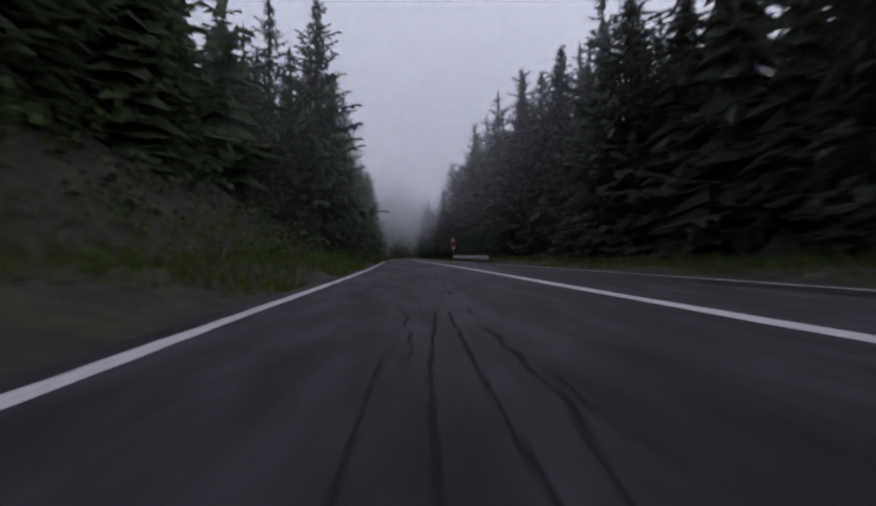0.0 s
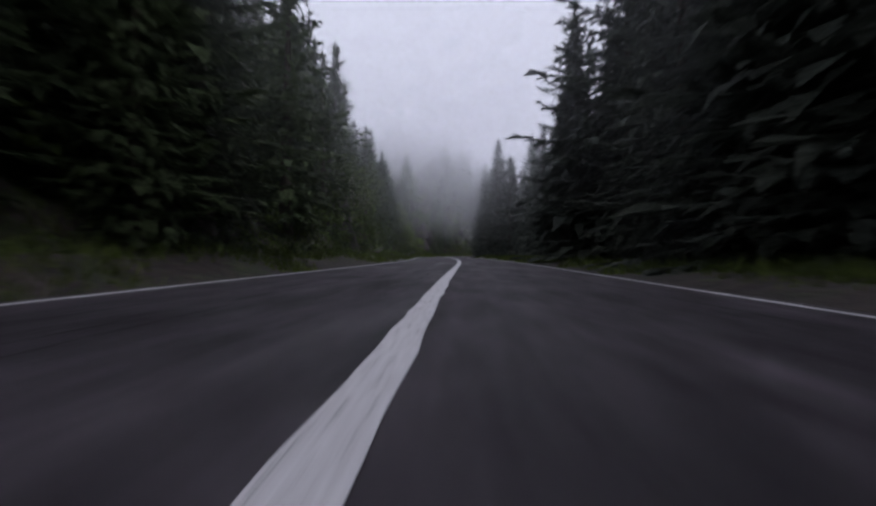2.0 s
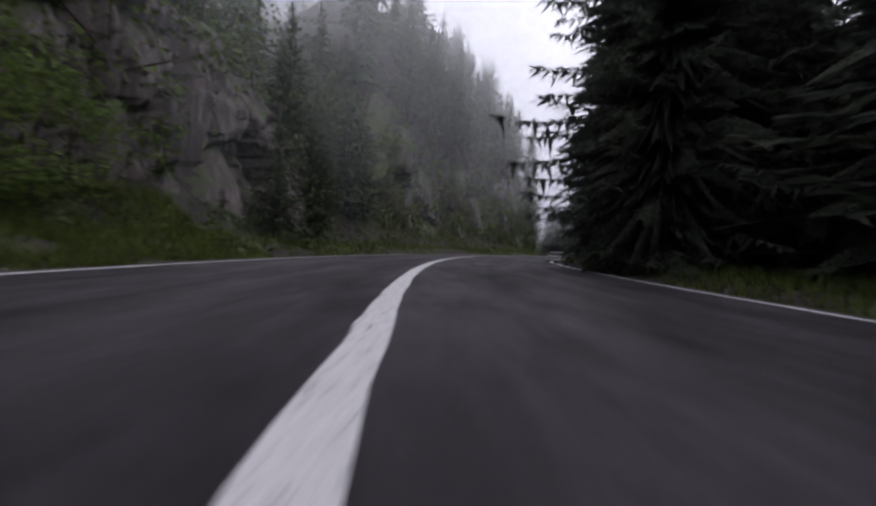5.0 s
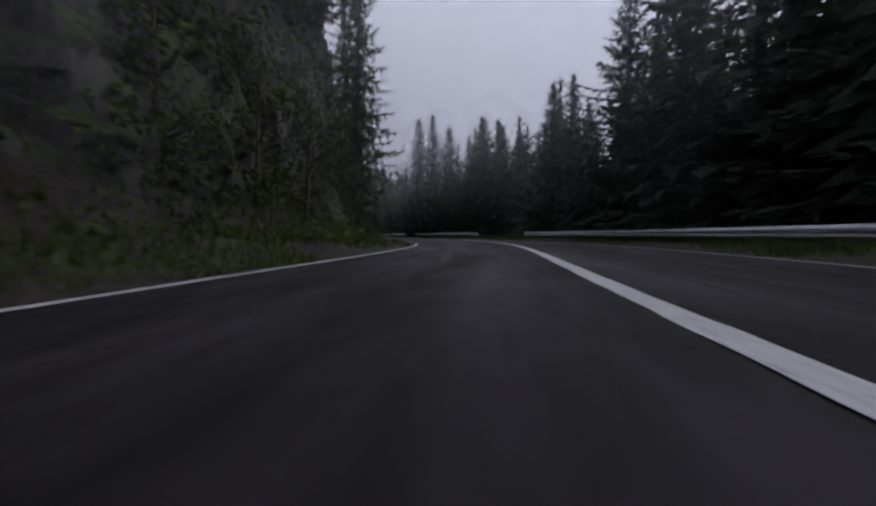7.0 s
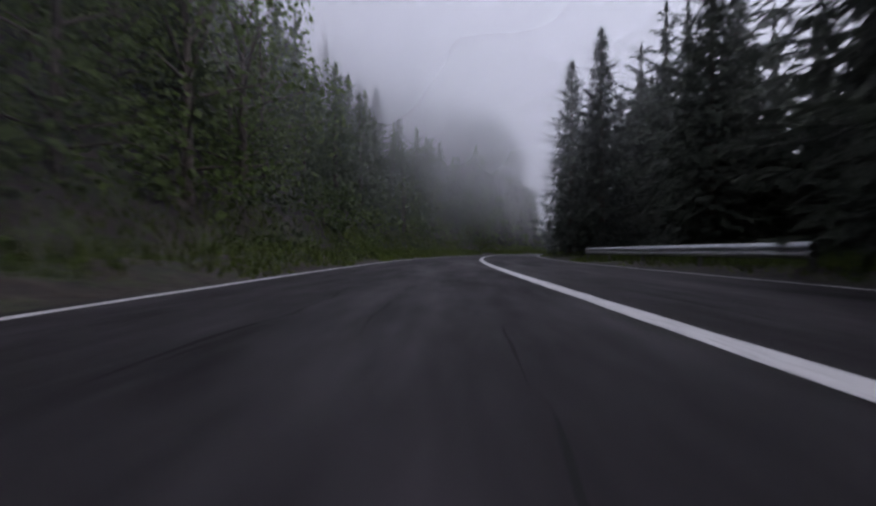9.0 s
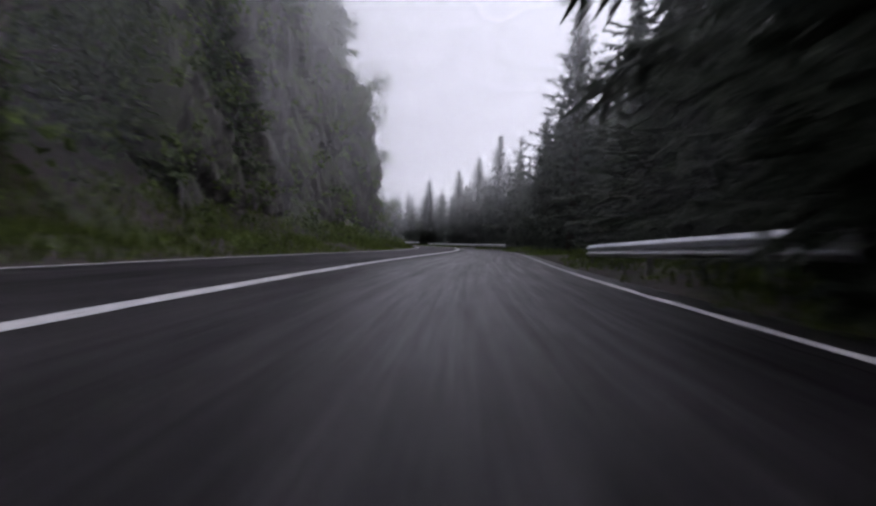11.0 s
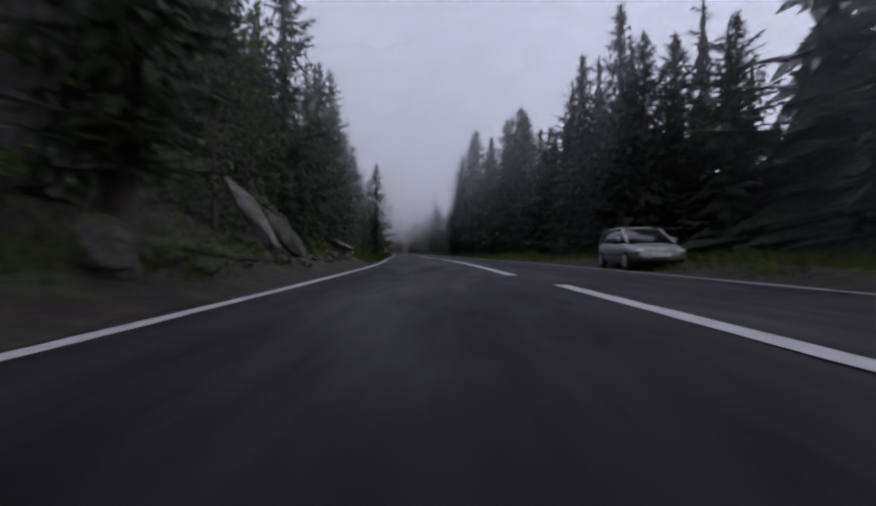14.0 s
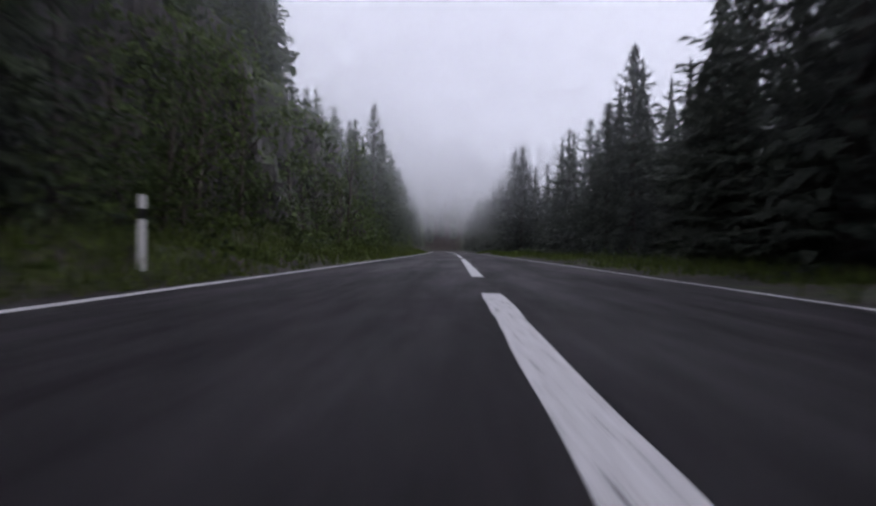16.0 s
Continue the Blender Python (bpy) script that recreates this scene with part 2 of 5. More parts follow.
def leaf_material(name, dark, lite, rough=0.65, ragged=0.0):
    m, n, l, b = material(name, rough)
    info = n.new("ShaderNodeObjectInfo")
    geo = n.new("ShaderNodeNewGeometry")
    tc = n.new("ShaderNodeTexCoord").outputs["Object"]
    a = noise_node(n, l, 1.1, 4, 0.6, tc)
    mix1 = n.new("ShaderNodeMath")
    mix1.operation = "MULTIPLY_ADD"
    mix1.inputs[1].default_value = 0.35
    l.new(info.outputs["Random"], mix1.inputs[0])
    l.new(a.outputs[0], mix1.inputs[2])
    c = ramp(n, l, mix1.outputs[0], [(0.35, dark), (0.95, lite)])
    isl = n.new("ShaderNodeMapRange")
    isl.inputs[3].default_value, isl.inputs[4].default_value = 0.75, 1.25
    l.new(geo.outputs["Random Per Island"], isl.inputs[0])
    c2 = blend(n, l, 1.0, c.outputs[0], isl.outputs[0], "MULTIPLY")
    needle = noise_node(n, l, 11.0, 4, 0.75, tc)
    nr = ramp(n, l, needle.outputs[0], [(0.34, (0.45, 0.45, 0.45)), (0.62, (1.6, 1.6, 1.6))])
    c2 = blend(n, l, 1.0, c2, nr.outputs[0], "MULTIPLY")
    bump(n, l, b, needle.outputs[0], 1.0, 0.12)
    l.new(c2, b.inputs["Base Color"])
    b.inputs["Specular IOR Level"].default_value = 0.15
    thin_leaf = n.new("ShaderNodeBsdfTranslucent")
    l.new(c2, thin_leaf.inputs[0])
    mix = n.new("ShaderNodeMixShader")
    mix.inputs[0].default_value = 0.3
    l.new(b.outputs[0], mix.inputs[1])
    l.new(thin_leaf.outputs[0], mix.inputs[2])
    shown = mix.outputs[0]
    if ragged:
        # gaps between the needles of a twig
        comb = noise_node(n, l, 17.0, 3, 0.7, tc, stretch=(1.0, 1.0, 0.6))
        hole = ramp(n, l, comb.outputs[0], [(ragged, (1, 1, 1)), (ragged + 0.02, (0, 0, 0))])
        clear_ = n.new("ShaderNodeBsdfTransparent")
        gaps = n.new("ShaderNodeMixShader")
        l.new(hole.outputs[0], gaps.inputs[0])
        l.new(shown, gaps.inputs[1])
        l.new(clear_.outputs[0], gaps.inputs[2])
        shown = gaps.outputs[0]
    l.new(shown, n["Material Output"].inputs[0])
    return m


ASPHALT = asphalt_material()
PAINT = paint_material()
GROUND = ground_material()
ROCK = rock_material()
ROCK_BARE = rock_material("bare_grey_rock", (0.1, 0.086, 0.083), 0.3)
ROCK_STREAKED = rock_material("dark_streaked_rock", (0.054, 0.049, 0.05), 0.5)
ROCK_PALE = rock_material("pale_slab_rock", (0.17, 0.148, 0.138), 0.0)
ROCK_DARK = rock_material("dark_layered_rock", (0.06, 0.049, 0.05), 0.1)
NEEDLES = leaf_material("spruce_needles", (0.038, 0.044, 0.038), (0.07, 0.08, 0.062), 0.65, 0.405)
NEEDLES_LEFT = leaf_material("spruce_needles_fresh", (0.038, 0.052, 0.03), (0.08, 0.106, 0.05), 0.65, 0.385)
NEEDLES_WOOD = leaf_material("wood_needles", (0.038, 0.044, 0.038), (0.07, 0.08, 0.062))
NEEDLES_HILL = leaf_material("hill_needles", (0.038, 0.052, 0.03), (0.08, 0.106, 0.05))
LEAVES = leaf_material("broad_leaves", (0.038, 0.058, 0.02), (0.105, 0.142, 0.042))
LEAVES_FRESH = leaf_material("fresh_broad_leaves", (0.062, 0.1, 0.024), (0.16, 0.225, 0.055))
GRASS = leaf_material("roadside_grass", (0.042, 0.06, 0.014), (0.1, 0.13, 0.031))
BARK = plain("spruce_bark", (0.07, 0.055, 0.045), 0.9, 0, 0.5, 8, 0.6)
STEEL = plain("galvanised_steel", (0.46, 0.46, 0.49), 0.42, 0.85, 0.25, 5)
POST_STEEL = plain("weathered_post_steel", (0.16, 0.15, 0.15), 0.6, 0.5, 0.3, 6)
TAR = plain("tar_seal", (0.0145, 0.0128, 0.0145), 0.95, 0, 0.3, 20)
SCUFFED = plain("scuffed_asphalt", (0.031, 0.028, 0.031), 0.85, 0, 0.5, 9, 0.4)
TAR.node_tree.nodes["Principled BSDF"].inputs["Specular IOR Level"].default_value = 0.2

# ---- the road's line: curvature per 100 m at even steps of length ----
STEP = 14.04
BEND = [-0.5037, 0.1884, 0.0981, -0.0169, 0.0347, -0.2166, -0.1928, 0.1952, 0.2473, 0.2448, 0.1785, -0.2474, -1.1351, -1.2679, -1.1000, -2.3000, -0.3000, 1.4236, 1.9198, 1.0000, 0.3500, -0.5000, -0.6700, -0.3339, -0.8596, -1.1925, -0.6549, 0.3708, 0.9709, 1.0923, 1.1493, 0.8741, 0.6115, 0.1917, 0.5505, -0.2366, 0.1466, -0.0036, 0.0450, 0.0666, 0.0705, 0.0639, 0.0523, 0.0394, 0.0272, 0.0171, 0.0093, 0.0037, -0.0000, -0.0024]
LEFT_W = [3.382, 3.649, 3.681, 4.229, 4.068, 3.659, 4.103, 3.744, 3.352, 3.184, 3.216, 3.220, 3.133, 3.063]
RIGHT_W = [3.210, 3.254, 3.422, 3.658, 4.054, 3.904, 3.751, 3.809, 3.700, 3.474, 3.132, 3.085, 3.228, 3.328]
K = 1.17
SA = np.arange(-40.0, 1500.0, 0.5)
_k = np.interp(SA, -6 * K + STEP * np.arange(len(BEND)), BEND) * 0.01 / K
PSI = np.concatenate([[0], np.cumsum((_k[1:] + _k[:-1]) * 0.25)])
PSI -= np.interp(0, SA, PSI)
_pm = (PSI[1:] + PSI[:-1]) / 2
RX = np.concatenate([[0], np.cumsum(-np.sin(_pm) * 0.5)])
RY = np.concatenate([[0], np.cumsum(np.cos(_pm) * 0.5)])
RX -= np.interp(0, SA, RX)
RY -= np.interp(0, SA, RY)
WK = np.arange(0, 521, 40) * K


def wl(s):
    return np.interp(s, WK, LEFT_W) * K


def wr(s):
    return np.interp(s, WK, RIGHT_W) * K


def heading(s):
    return np.interp(s, SA, PSI)


def at(s, d):
    """World x, y of the place s metres along the road and d metres to the right of its centre line."""
    s, d = np.asarray(s, float), np.asarray(d, float)
    a = np.interp(s, SA, PSI)
    lim = np.clip(d, -45, 45)
    far = d - lim
    x = np.interp(s, SA, RX) + lim * np.cos(a) + far * 0.97
    y = np.interp(s, SA, RY) + lim * np.sin(a) + far * 0.05
    return x, y


def crown(d, w):
    return -0.018 * np.minimum(np.abs(d), w)


def hashed(a, b=0.0):
    v = np.sin(a * 12.9898 + b * 78.233) * 43758.5453
    return v - np.floor(v)


def wave(s, d, size, seed=0.0):
    """Smooth value noise, 0 to 1."""
    u, v = np.asarray(s, float) / size, np.asarray(d, float) / size
    iu, iv = np.floor(u), np.floor(v)
    fu, fv = u - iu, v - iv
    fu, fv = fu * fu * (3 - 2 * fu), fv * fv * (3 - 2 * fv)
    h = lambda p, q: hashed(p + seed * 17.3, q + seed * 5.1)
    return (h(iu, iv) * (1 - fu) + h(iu + 1, iv) * fu) * (1 - fv) + (h(iu, iv + 1) * (1 - fu) + h(iu + 1, iv + 1) * fu) * fv


# stretches where a rock face stands beside the road: from, to, height, distance from the edge line
CLIFFS = [(100, 128, 9, 4.4), (176, 192, 9, 4.4), (202, 250, 14, 4.6), (362, 456, 16, 4.2), (458, 474, 3.2, 4.4), (514, 552, 8, 4.0)]


def cliff_height(s):
    z = np.zeros_like(np.asarray(s, float))
    for a, b, h, e in CLIFFS:
        z = np.maximum(z, h * np.clip((s - a) / 5, 0, 1) * np.clip((b - s) / 5, 0, 1))
    return z


def ground_z(s, d):
    """Height of the ground; the road lies on it a little higher."""
    s, d = np.asarray(s, float), np.asarray(d, float)
    left = -d - wl(s)
    right = d - wr(s)
    soft = wave(s, d, 1.3, 1) * 0.16 + wave(s, d, 4.5, 2) * 0.35
    z = np.full(np.broadcast(s, d).shape, -0.22)
    # hillside
    h = cliff_height(s)
    slope = np.interp(s, [0, 90, 150, 190, 300, 360, 430, 480, 640], [0.75, 0.8, 0.8, 1.15, 1.15, 0.95, 0.9, 0.75, 0.75]) * (0.85 + 0.3 * wave(s, 0 * d, 40, 5))
    bank = -0.13 + np.clip(left - 0.9, 0, 3) * 0.16 + np.clip(left - 3.2, 0, 200) * slope * np.where(h > 0, 0.75, 1.0)
    bank = bank + h * np.clip((left - 6.2 - 0.1 * h) / 2.2, 0, 1)
    bank = np.minimum(bank, 0.6 * bank + 0.4 * (slope * 46))
    bank = np.where(left > 46, np.minimum(bank, slope * 43 + h + 0.04 * left), bank) + soft * np.clip((left - 0.4) / 1.5, 0, 1)
    bank = np.where(left > 62, np.maximum(bank - 0.5 * (left - 62), 4), bank)
    # a low shoulder of the hill before the bend
    shoulder = 10.5 + h * 0.5 + 0.5 * (left - 12) + 60 * np.clip(np.maximum(158 - s, s - 212) / 22, 0, 1)
    bank = np.where(left > 11, np.minimum(bank, shoulder), bank)
    brow = 29 + 0.1 * (left - 25) + 60 * np.clip(np.maximum(190 - s, s - 244) / 26, 0, 1)
    bank = np.where(left > 25, np.minimum(bank, brow), bank)
    z = np.where(left > 0.25, bank, z)
    # valley side
    dip = -0.32 * np.exp(-((s - 162) / 11) ** 2)
    fall = -0.1 + dip - np.clip(right - 3.4, 0, 14) * 0.2 - np.clip(right - 17, 0, 60) * 0.12 + soft * np.clip((right - 0.4) / 1.2, 0, 1) * 0.8
    z = np.where(right > 0.25, fall, z)
    # the road's end turns away below a wooded rise
    return z + np.clip((s - 676) * 0.5, 0, 75)


def put(s, d, lift=0.0):
    x, y = at(s, d)
    return float(x), float(y), float(ground_z(s, d)) + lift


def mesh_from(name, verts, faces, mats, smooth=False, uvs=None, idx=None):
    me = bpy.data.meshes.new(name)
    me.from_pydata([tuple(map(float, v)) for v in verts] if not isinstance(verts, np.ndarray) else verts.tolist(), [], faces if isinstance(faces, list) else faces.tolist())
    for m in mats if isinstance(mats, (list, tuple)) else [mats]:
        me.materials.append(m)
    if smooth:
        me.polygons.foreach_set("use_smooth", [True] * len(me.polygons))
    if idx is not None:
        me.polygons.foreach_set("material_index", idx)
    if uvs is not None:
        lay = me.uv_layers.new(name="UVMap")
        vi = np.empty(len(me.loops), int)
        me.loops.foreach_get("vertex_index", vi)
        lay.data.foreach_set("uv", np.asarray(uvs, np.float32)[vi].ravel())
    me.update()
    return me


def part(name, data, parent, label=""):
    ob = new(name, data)
    ob.parent = parent
    if label:
        tagged(ob, label)
    return ob


def to_mesh(name, bm, mat, smooth=False):
    me = bpy.data.meshes.new(name)
    bm.to_mesh(me)
    bm.free()
    me.materials.append(mat)
    if smooth:
        me.polygons.foreach_set("use_smooth", [True] * len(me.polygons))
    return me


def grid_faces(nr, nc):
    a = np.arange(nr * nc).reshape(nr, nc)
    return np.stack([a[:-1, :-1], a[:-1, 1:], a[1:, 1:], a[1:, :-1]], -1).reshape(-1, 4)


# ---- ground, one sheet to the horizon ----
def build_ground():
    s = np.concatenate([[-1500, -400, -120], np.arange(-40, 640, 1.25), np.arange(640, 800, 8), [900, 1100, 1480]])
    eL = np.array([900, 400, 200, 130, 95, 70, 55, 44, 36, 30, 25, 21, 18, 15.5, 13.5, 12, 10.5, 9.2, 8, 7, 6.2, 5.5, 5, 4.6, 4.3, 3.8, 3.3, 2.8, 2.3, 1.9, 1.5, 1.1, 0.8, 0.5, 0.3, 0.2])
    eR = np.array([0.2, 0.3, 0.5, 0.8, 1.1, 1.5, 2, 2.5, 3, 3.6, 4.3, 5, 6, 7, 8.5, 10, 12, 14, 17, 21, 26, 32, 42, 60, 90, 150, 300, 600, 1200])
    n = len(s)
    D = np.concatenate([-(wl(s)[:, None] + eL[None]), np.zeros((n, 1)), wr(s)[:, None] + eR[None]], 1)
    S2 = np.repeat(s[:, None], D.shape[1], 1)
    x, y = at(np.clip(S2, -40, 1490), D)
    y = y + np.where(S2 < -40, S2 + 40, 0)
    z = ground_z(S2, D)
    z = np.where(D < -120, np.minimum(z, 60), z)
    E = np.concatenate([np.repeat(eL[None], n, 0), np.zeros((n, 1)), np.repeat(eR[None], n, 0)], 1)
    me = mesh_from("ground", np.stack([x, y, z], -1).reshape(-1, 3), grid_faces(n, D.shape[1]), GROUND, True, np.stack([E, S2], -1).reshape(-1, 2))
    tagged(new("ground", me), "dark earth verge with patchy grass, hillside rising beside the road", "ground", kind="structure")


def ribbon(name, s, d0, d1, z, mat, label, cat, cols=2, thick=0.0, rag=0.0):
    n = len(s)
    f = np.linspace(0, 1, cols)
    D = np.asarray(d0)[:, None] * (1 - f) + np.asarray(d1)[:, None] * f
    if rag:
        D[:, 0] += (wave(s, 0 * s, 0.35, 3) - 0.5) * rag
        D[:, -1] += (wave(s, 0 * s, 0.4, 4) - 0.5) * rag
    S2 = np.repeat(s[:, None], cols, 1)
    W2 = np.where(D < 0, wl(S2), wr(S2))
    x, y = at(S2, D)
    zz = crown(D, W2) + z
    v = np.stack([x, y, zz], -1).reshape(-1, 3)
    faces = grid_faces(n, cols).tolist()
    uv = np.stack([D, S2], -1).reshape(-1, 2)
    if thick:
        base = len(v)
        lo = v.reshape(n, cols, 3)[:, [0, -1]].copy()
        lo[..., 2] -= thick
        v = np.concatenate([v, lo.reshape(-1, 3)])
        uv = np.concatenate([uv, uv.reshape(n, cols, 2)[:, [0, -1]].reshape(-1, 2)])
        for i in range(n - 1):
            a, b = i * cols, (i + 1) * cols
            p, q = base + 2 * i, base + 2 * i + 2
            faces.append([a, p, q, b][::-1])
            faces.append([a + cols - 1, p + 1, q + 1, b + cols - 1])
    me = mesh_from(name, v, faces, mat, False, uv)
    return tagged(new(name, me), label, cat, kind="structure")


def build_road():
    s = np.arange(-40, 672, 1.0)
    lay = 2.2 * np.exp(-((s - 461) / 9) ** 2) + 1.1 * np.exp(-((s - 395) / 40) ** 2) + 0.5 * np.exp(-((s - 262) / 40) ** 2)
    ribbon("road", s, -wl(s) - 0.28 + 0.25 * (wave(s, 0 * s, 2.0, 8) - 0.5), wr(s) + 0.3 + lay, 0, ASPHALT, "damp dark grey asphalt road with patched, tar-sealed cracks", "road", 13, 0.2)
    s = np.arange(-40, 671, 0.4)
    for a, b in ((-40, 240.6), (245.1, 388.0), (391.0, 422.4), (423.8, 671)):
        t = np.arange(a, b, 0.4)
        ribbon("trim_left", t, -wl(t) - 0.085, -wl(t) + 0.085, 0.006, PAINT, "worn solid white edge line painted on asphalt", "road marking", 2, 0, 0.035)
    for a, b, o in ((241.1, 241.5, 0.04), (242.4, 242.7, -0.06)):
        t = np.arange(a, b, 0.1)
        ribbon("trim_left", t, -wl(t) - 0.014 + o, -wl(t) + 0.014 + o, 0.006, PAINT, "flaking remnant of the white edge line", "road marking", 2, 0, 0.03)
    ribbon("trim_right", s, wr(s) - 0.065, wr(s) + 0.065, 0.006, PAINT, "thin worn white edge line painted on asphalt", "road marking", 2, 0, 0.04)
    cuts = [-40, 444.3, 446.0, 454.4, 456.8, 480.6, 483.4, 501.2, 504.3, 519, 521.7, 537, 539.8, 555, 557.5, 572, 575, 590, 593, 608, 611, 640]
    for a, b in zip(cuts[::2], cuts[1::2]):
        s = np.arange(a, b, 0.3)
        o = 0.18 if a == 446.0 else 0.0
        ribbon("centre_line", s, 0 * s - 0.106 + o, 0 * s + 0.104 + o, 0.006, PAINT, "thick worn white centre line painted on asphalt", "road marking", 2, 0, 0.03)
    for a, b in ((389, 421), (425, 443)):
        s = np.arange(a, b, 0.3)
        ribbon("centre_line", s, 0 * s + 0.43, 0 * s + 0.56, 0.006, PAINT, "second thin white line beside the centre line", "road marking", 2, 0, 0.03)


# ---- trees ----
def spruce_meshes(rng, height, radius, whorls, boughs, stations, low=0.06, thin=1.0, inner=8, core=1.0):
    """Trunk and crown of a spruce: whorls of drooping boughs, each a stem with flat needle twigs."""
    V, F = [], []

    def tri(a, b, c):
        i = len(V)
        V.extend((a, b, c))
        F.append((i, i + 1, i + 2))

    up = np.array([0, 0, 1.0])
    spacing = height * (1 - low) / whorls
    for w in range(whorls):
        f = (w + rng.uniform(-0.3, 0.3)) / whorls
        f = min(max(low + (1 - low) * f, low), 0.985)
        z0 = f * height
        env = (1 - f) ** 0.82 * radius * 1.2 * (0.66 + 0.34 * min(1, (f - low) / 0.14)) + 0.10
        nb = max(min(4, boughs), int(boughs * (1 - 0.45 * f)))
        turn = rng.uniform(0, 6.28)
        for b in range(nb):
            if rng.random() < 0.1:
                continue
            az = turn + 6.283 * b / nb + rng.uniform(-0.25, 0.25)
            L = env * rng.uniform(0.6, 1.15)
            out = np.array([math.cos(az), math.sin(az), 0])
            side = np.array([-out[1], out[0], 0])
            sag = rng.uniform(0.25, 0.5) * (1 - 0.75 * f)
            rise = 0.35 * f + rng.uniform(-0.05, 0.1)
            zb = z0 + rng.uniform(-0.55, 0.55) * spacing
            n = max(min(3, stations + 1), int(stations * (0.5 + 0.5 * L / radius))) if stations < 12 else max(4, int(L / (0.25 if stations == 12 else 0.17)))
            pts = []
            for k in range(n + 1):
                u = k / n
                pts.append(out * L * u + up * (zb + L * (rise * u - sag * u ** 1.4 + 0.16 * u ** 3)))
            for k in range(n):
                u = (k + 0.5) / n
                p, q = pts[k], pts[k + 1]
                wdt = thin * min(0.22 * L * (1 - u) + 0.05 * L + 0.12, 0.34 if stations > 11 else 0.42 if stations > 6 else 0.55 if stations > 3 else 9) * rng.uniform(0.65, 1.25)
                for sg in (-1, 1):
                    tip = q + side * sg * wdt * 0.75 + out * wdt * 0.55 - up * wdt * rng.uniform(0.1, 0.45)
                    if stations > 11:
                        half = p + (q - p) * rng.uniform(0.4, 0.6)
                        tri(half, q, tip)
                        wdt2 = wdt * rng.uniform(0.6, 1.1)
                        tri(p, half, half + side * sg * wdt2 * 0.85 + out * wdt2 * 0.35 - up * wdt2 * rng.uniform(-0.1, 0.7))
                    else:
                        tri(p + side * sg * 0.02, q, tip)
                if k > 0 and rng.random() < 0.8:
                    g = rng.uniform(0.35, 1.0)
                    tri(p, p + (q - p) * g, p + (q - p) * rng.uniform(-0.5, 1.3) + side * rng.uniform(-0.12, 0.12) * L - up * wdt * rng.uniform(0.15, 1.2))
            tri(pts[-2] + side * 0.045 * L, pts[-2] - side * 0.045 * L, pts[-1] + out * 0.05 * L)
        # overlapping inner boughs: a ragged, drooping skirt about the trunk
        m = max(inner, 6)
        full = min(1.0, 0.42 + 1.1 * (1 - f))
        tilt = np.array([rng.uniform(-0.12, 0.12), rng.uniform(-0.12, 0.12)])
        ring = []
        for b in range(m):
            az = turn + 6.283 * (b + rng.uniform(-0.3, 0.3)) / m
            rad = env * full * core * (0.92 if b % 2 else 0.5) * rng.uniform(0.8, 1.12)
            px, py = math.cos(az) * rad, math.sin(az) * rad
            ring.append(np.array([px, py, z0 - rad * rng.uniform(0.3, 0.55) * (1 - 0.5 * f) - spacing * rng.uniform(0.1, 0.7) + tilt[0] * px + tilt[1] * py]))
        apex = np.array([0, 0, z0 + spacing * 0.9])
        for b in range(m if core > 0.7 else 0):
            tri(apex, ring[b], ring[(b + 1) % m])
        for b in range(0 if core > 0.7 else int(inner * (1.1 - 0.6 * f))):
            az = rng.uniform(0, 6.283)
            out = np.array([math.cos(az), math.sin(az), 0])
            side = np.array([-out[1], out[0], 0])
            c = out * env * core * rng.uniform(0.15, 1.15) + up * (z0 + rng.uniform(-0.6, 0.6) * spacing)
            wide = rng.uniform(0.09, 0.22) * (0.5 + 0.3 * env)
            fall = rng.uniform(0.5, 1.1) * spacing
            tri(c + side * wide, c - side * wide, c + out * wide * 1.2 + side * rng.uniform(-0.2, 0.2) - up * fall)
    for k in range(5):
        a = rng.uniform(0, 6.28)
        o = np.array([math.cos(a), math.sin(a), 0]) * 0.12
        tri(np.array([0, 0, height * 0.95]) + o, np.array([0, 0, height * 0.95]) - o, np.array([0, 0, height * 1.01]))
    crown_me = (np.array(V), np.array(F))
    rings, seg = (6, 7) if stations > 3 else (3, 4)
    tv, tf = [], []
    for r in range(rings):
        f = r / (rings - 1)
        rad = (0.022 * height) * (1 - 0.93 * f) * (1.35 if r == 0 else 1)
        for k in range(seg):
            a = 6.283 * k / seg
            tv.append((math.cos(a) * rad, math.sin(a) * rad, -0.6 + f * (height * 0.98 + 0.6)))
    tf = grid_faces(rings, seg).tolist() + [[r * seg + seg - 1, r * seg, (r + 1) * seg, (r + 1) * seg + seg - 1] for r in range(rings - 1)]
    return crown_me, (np.array(tv), tf)


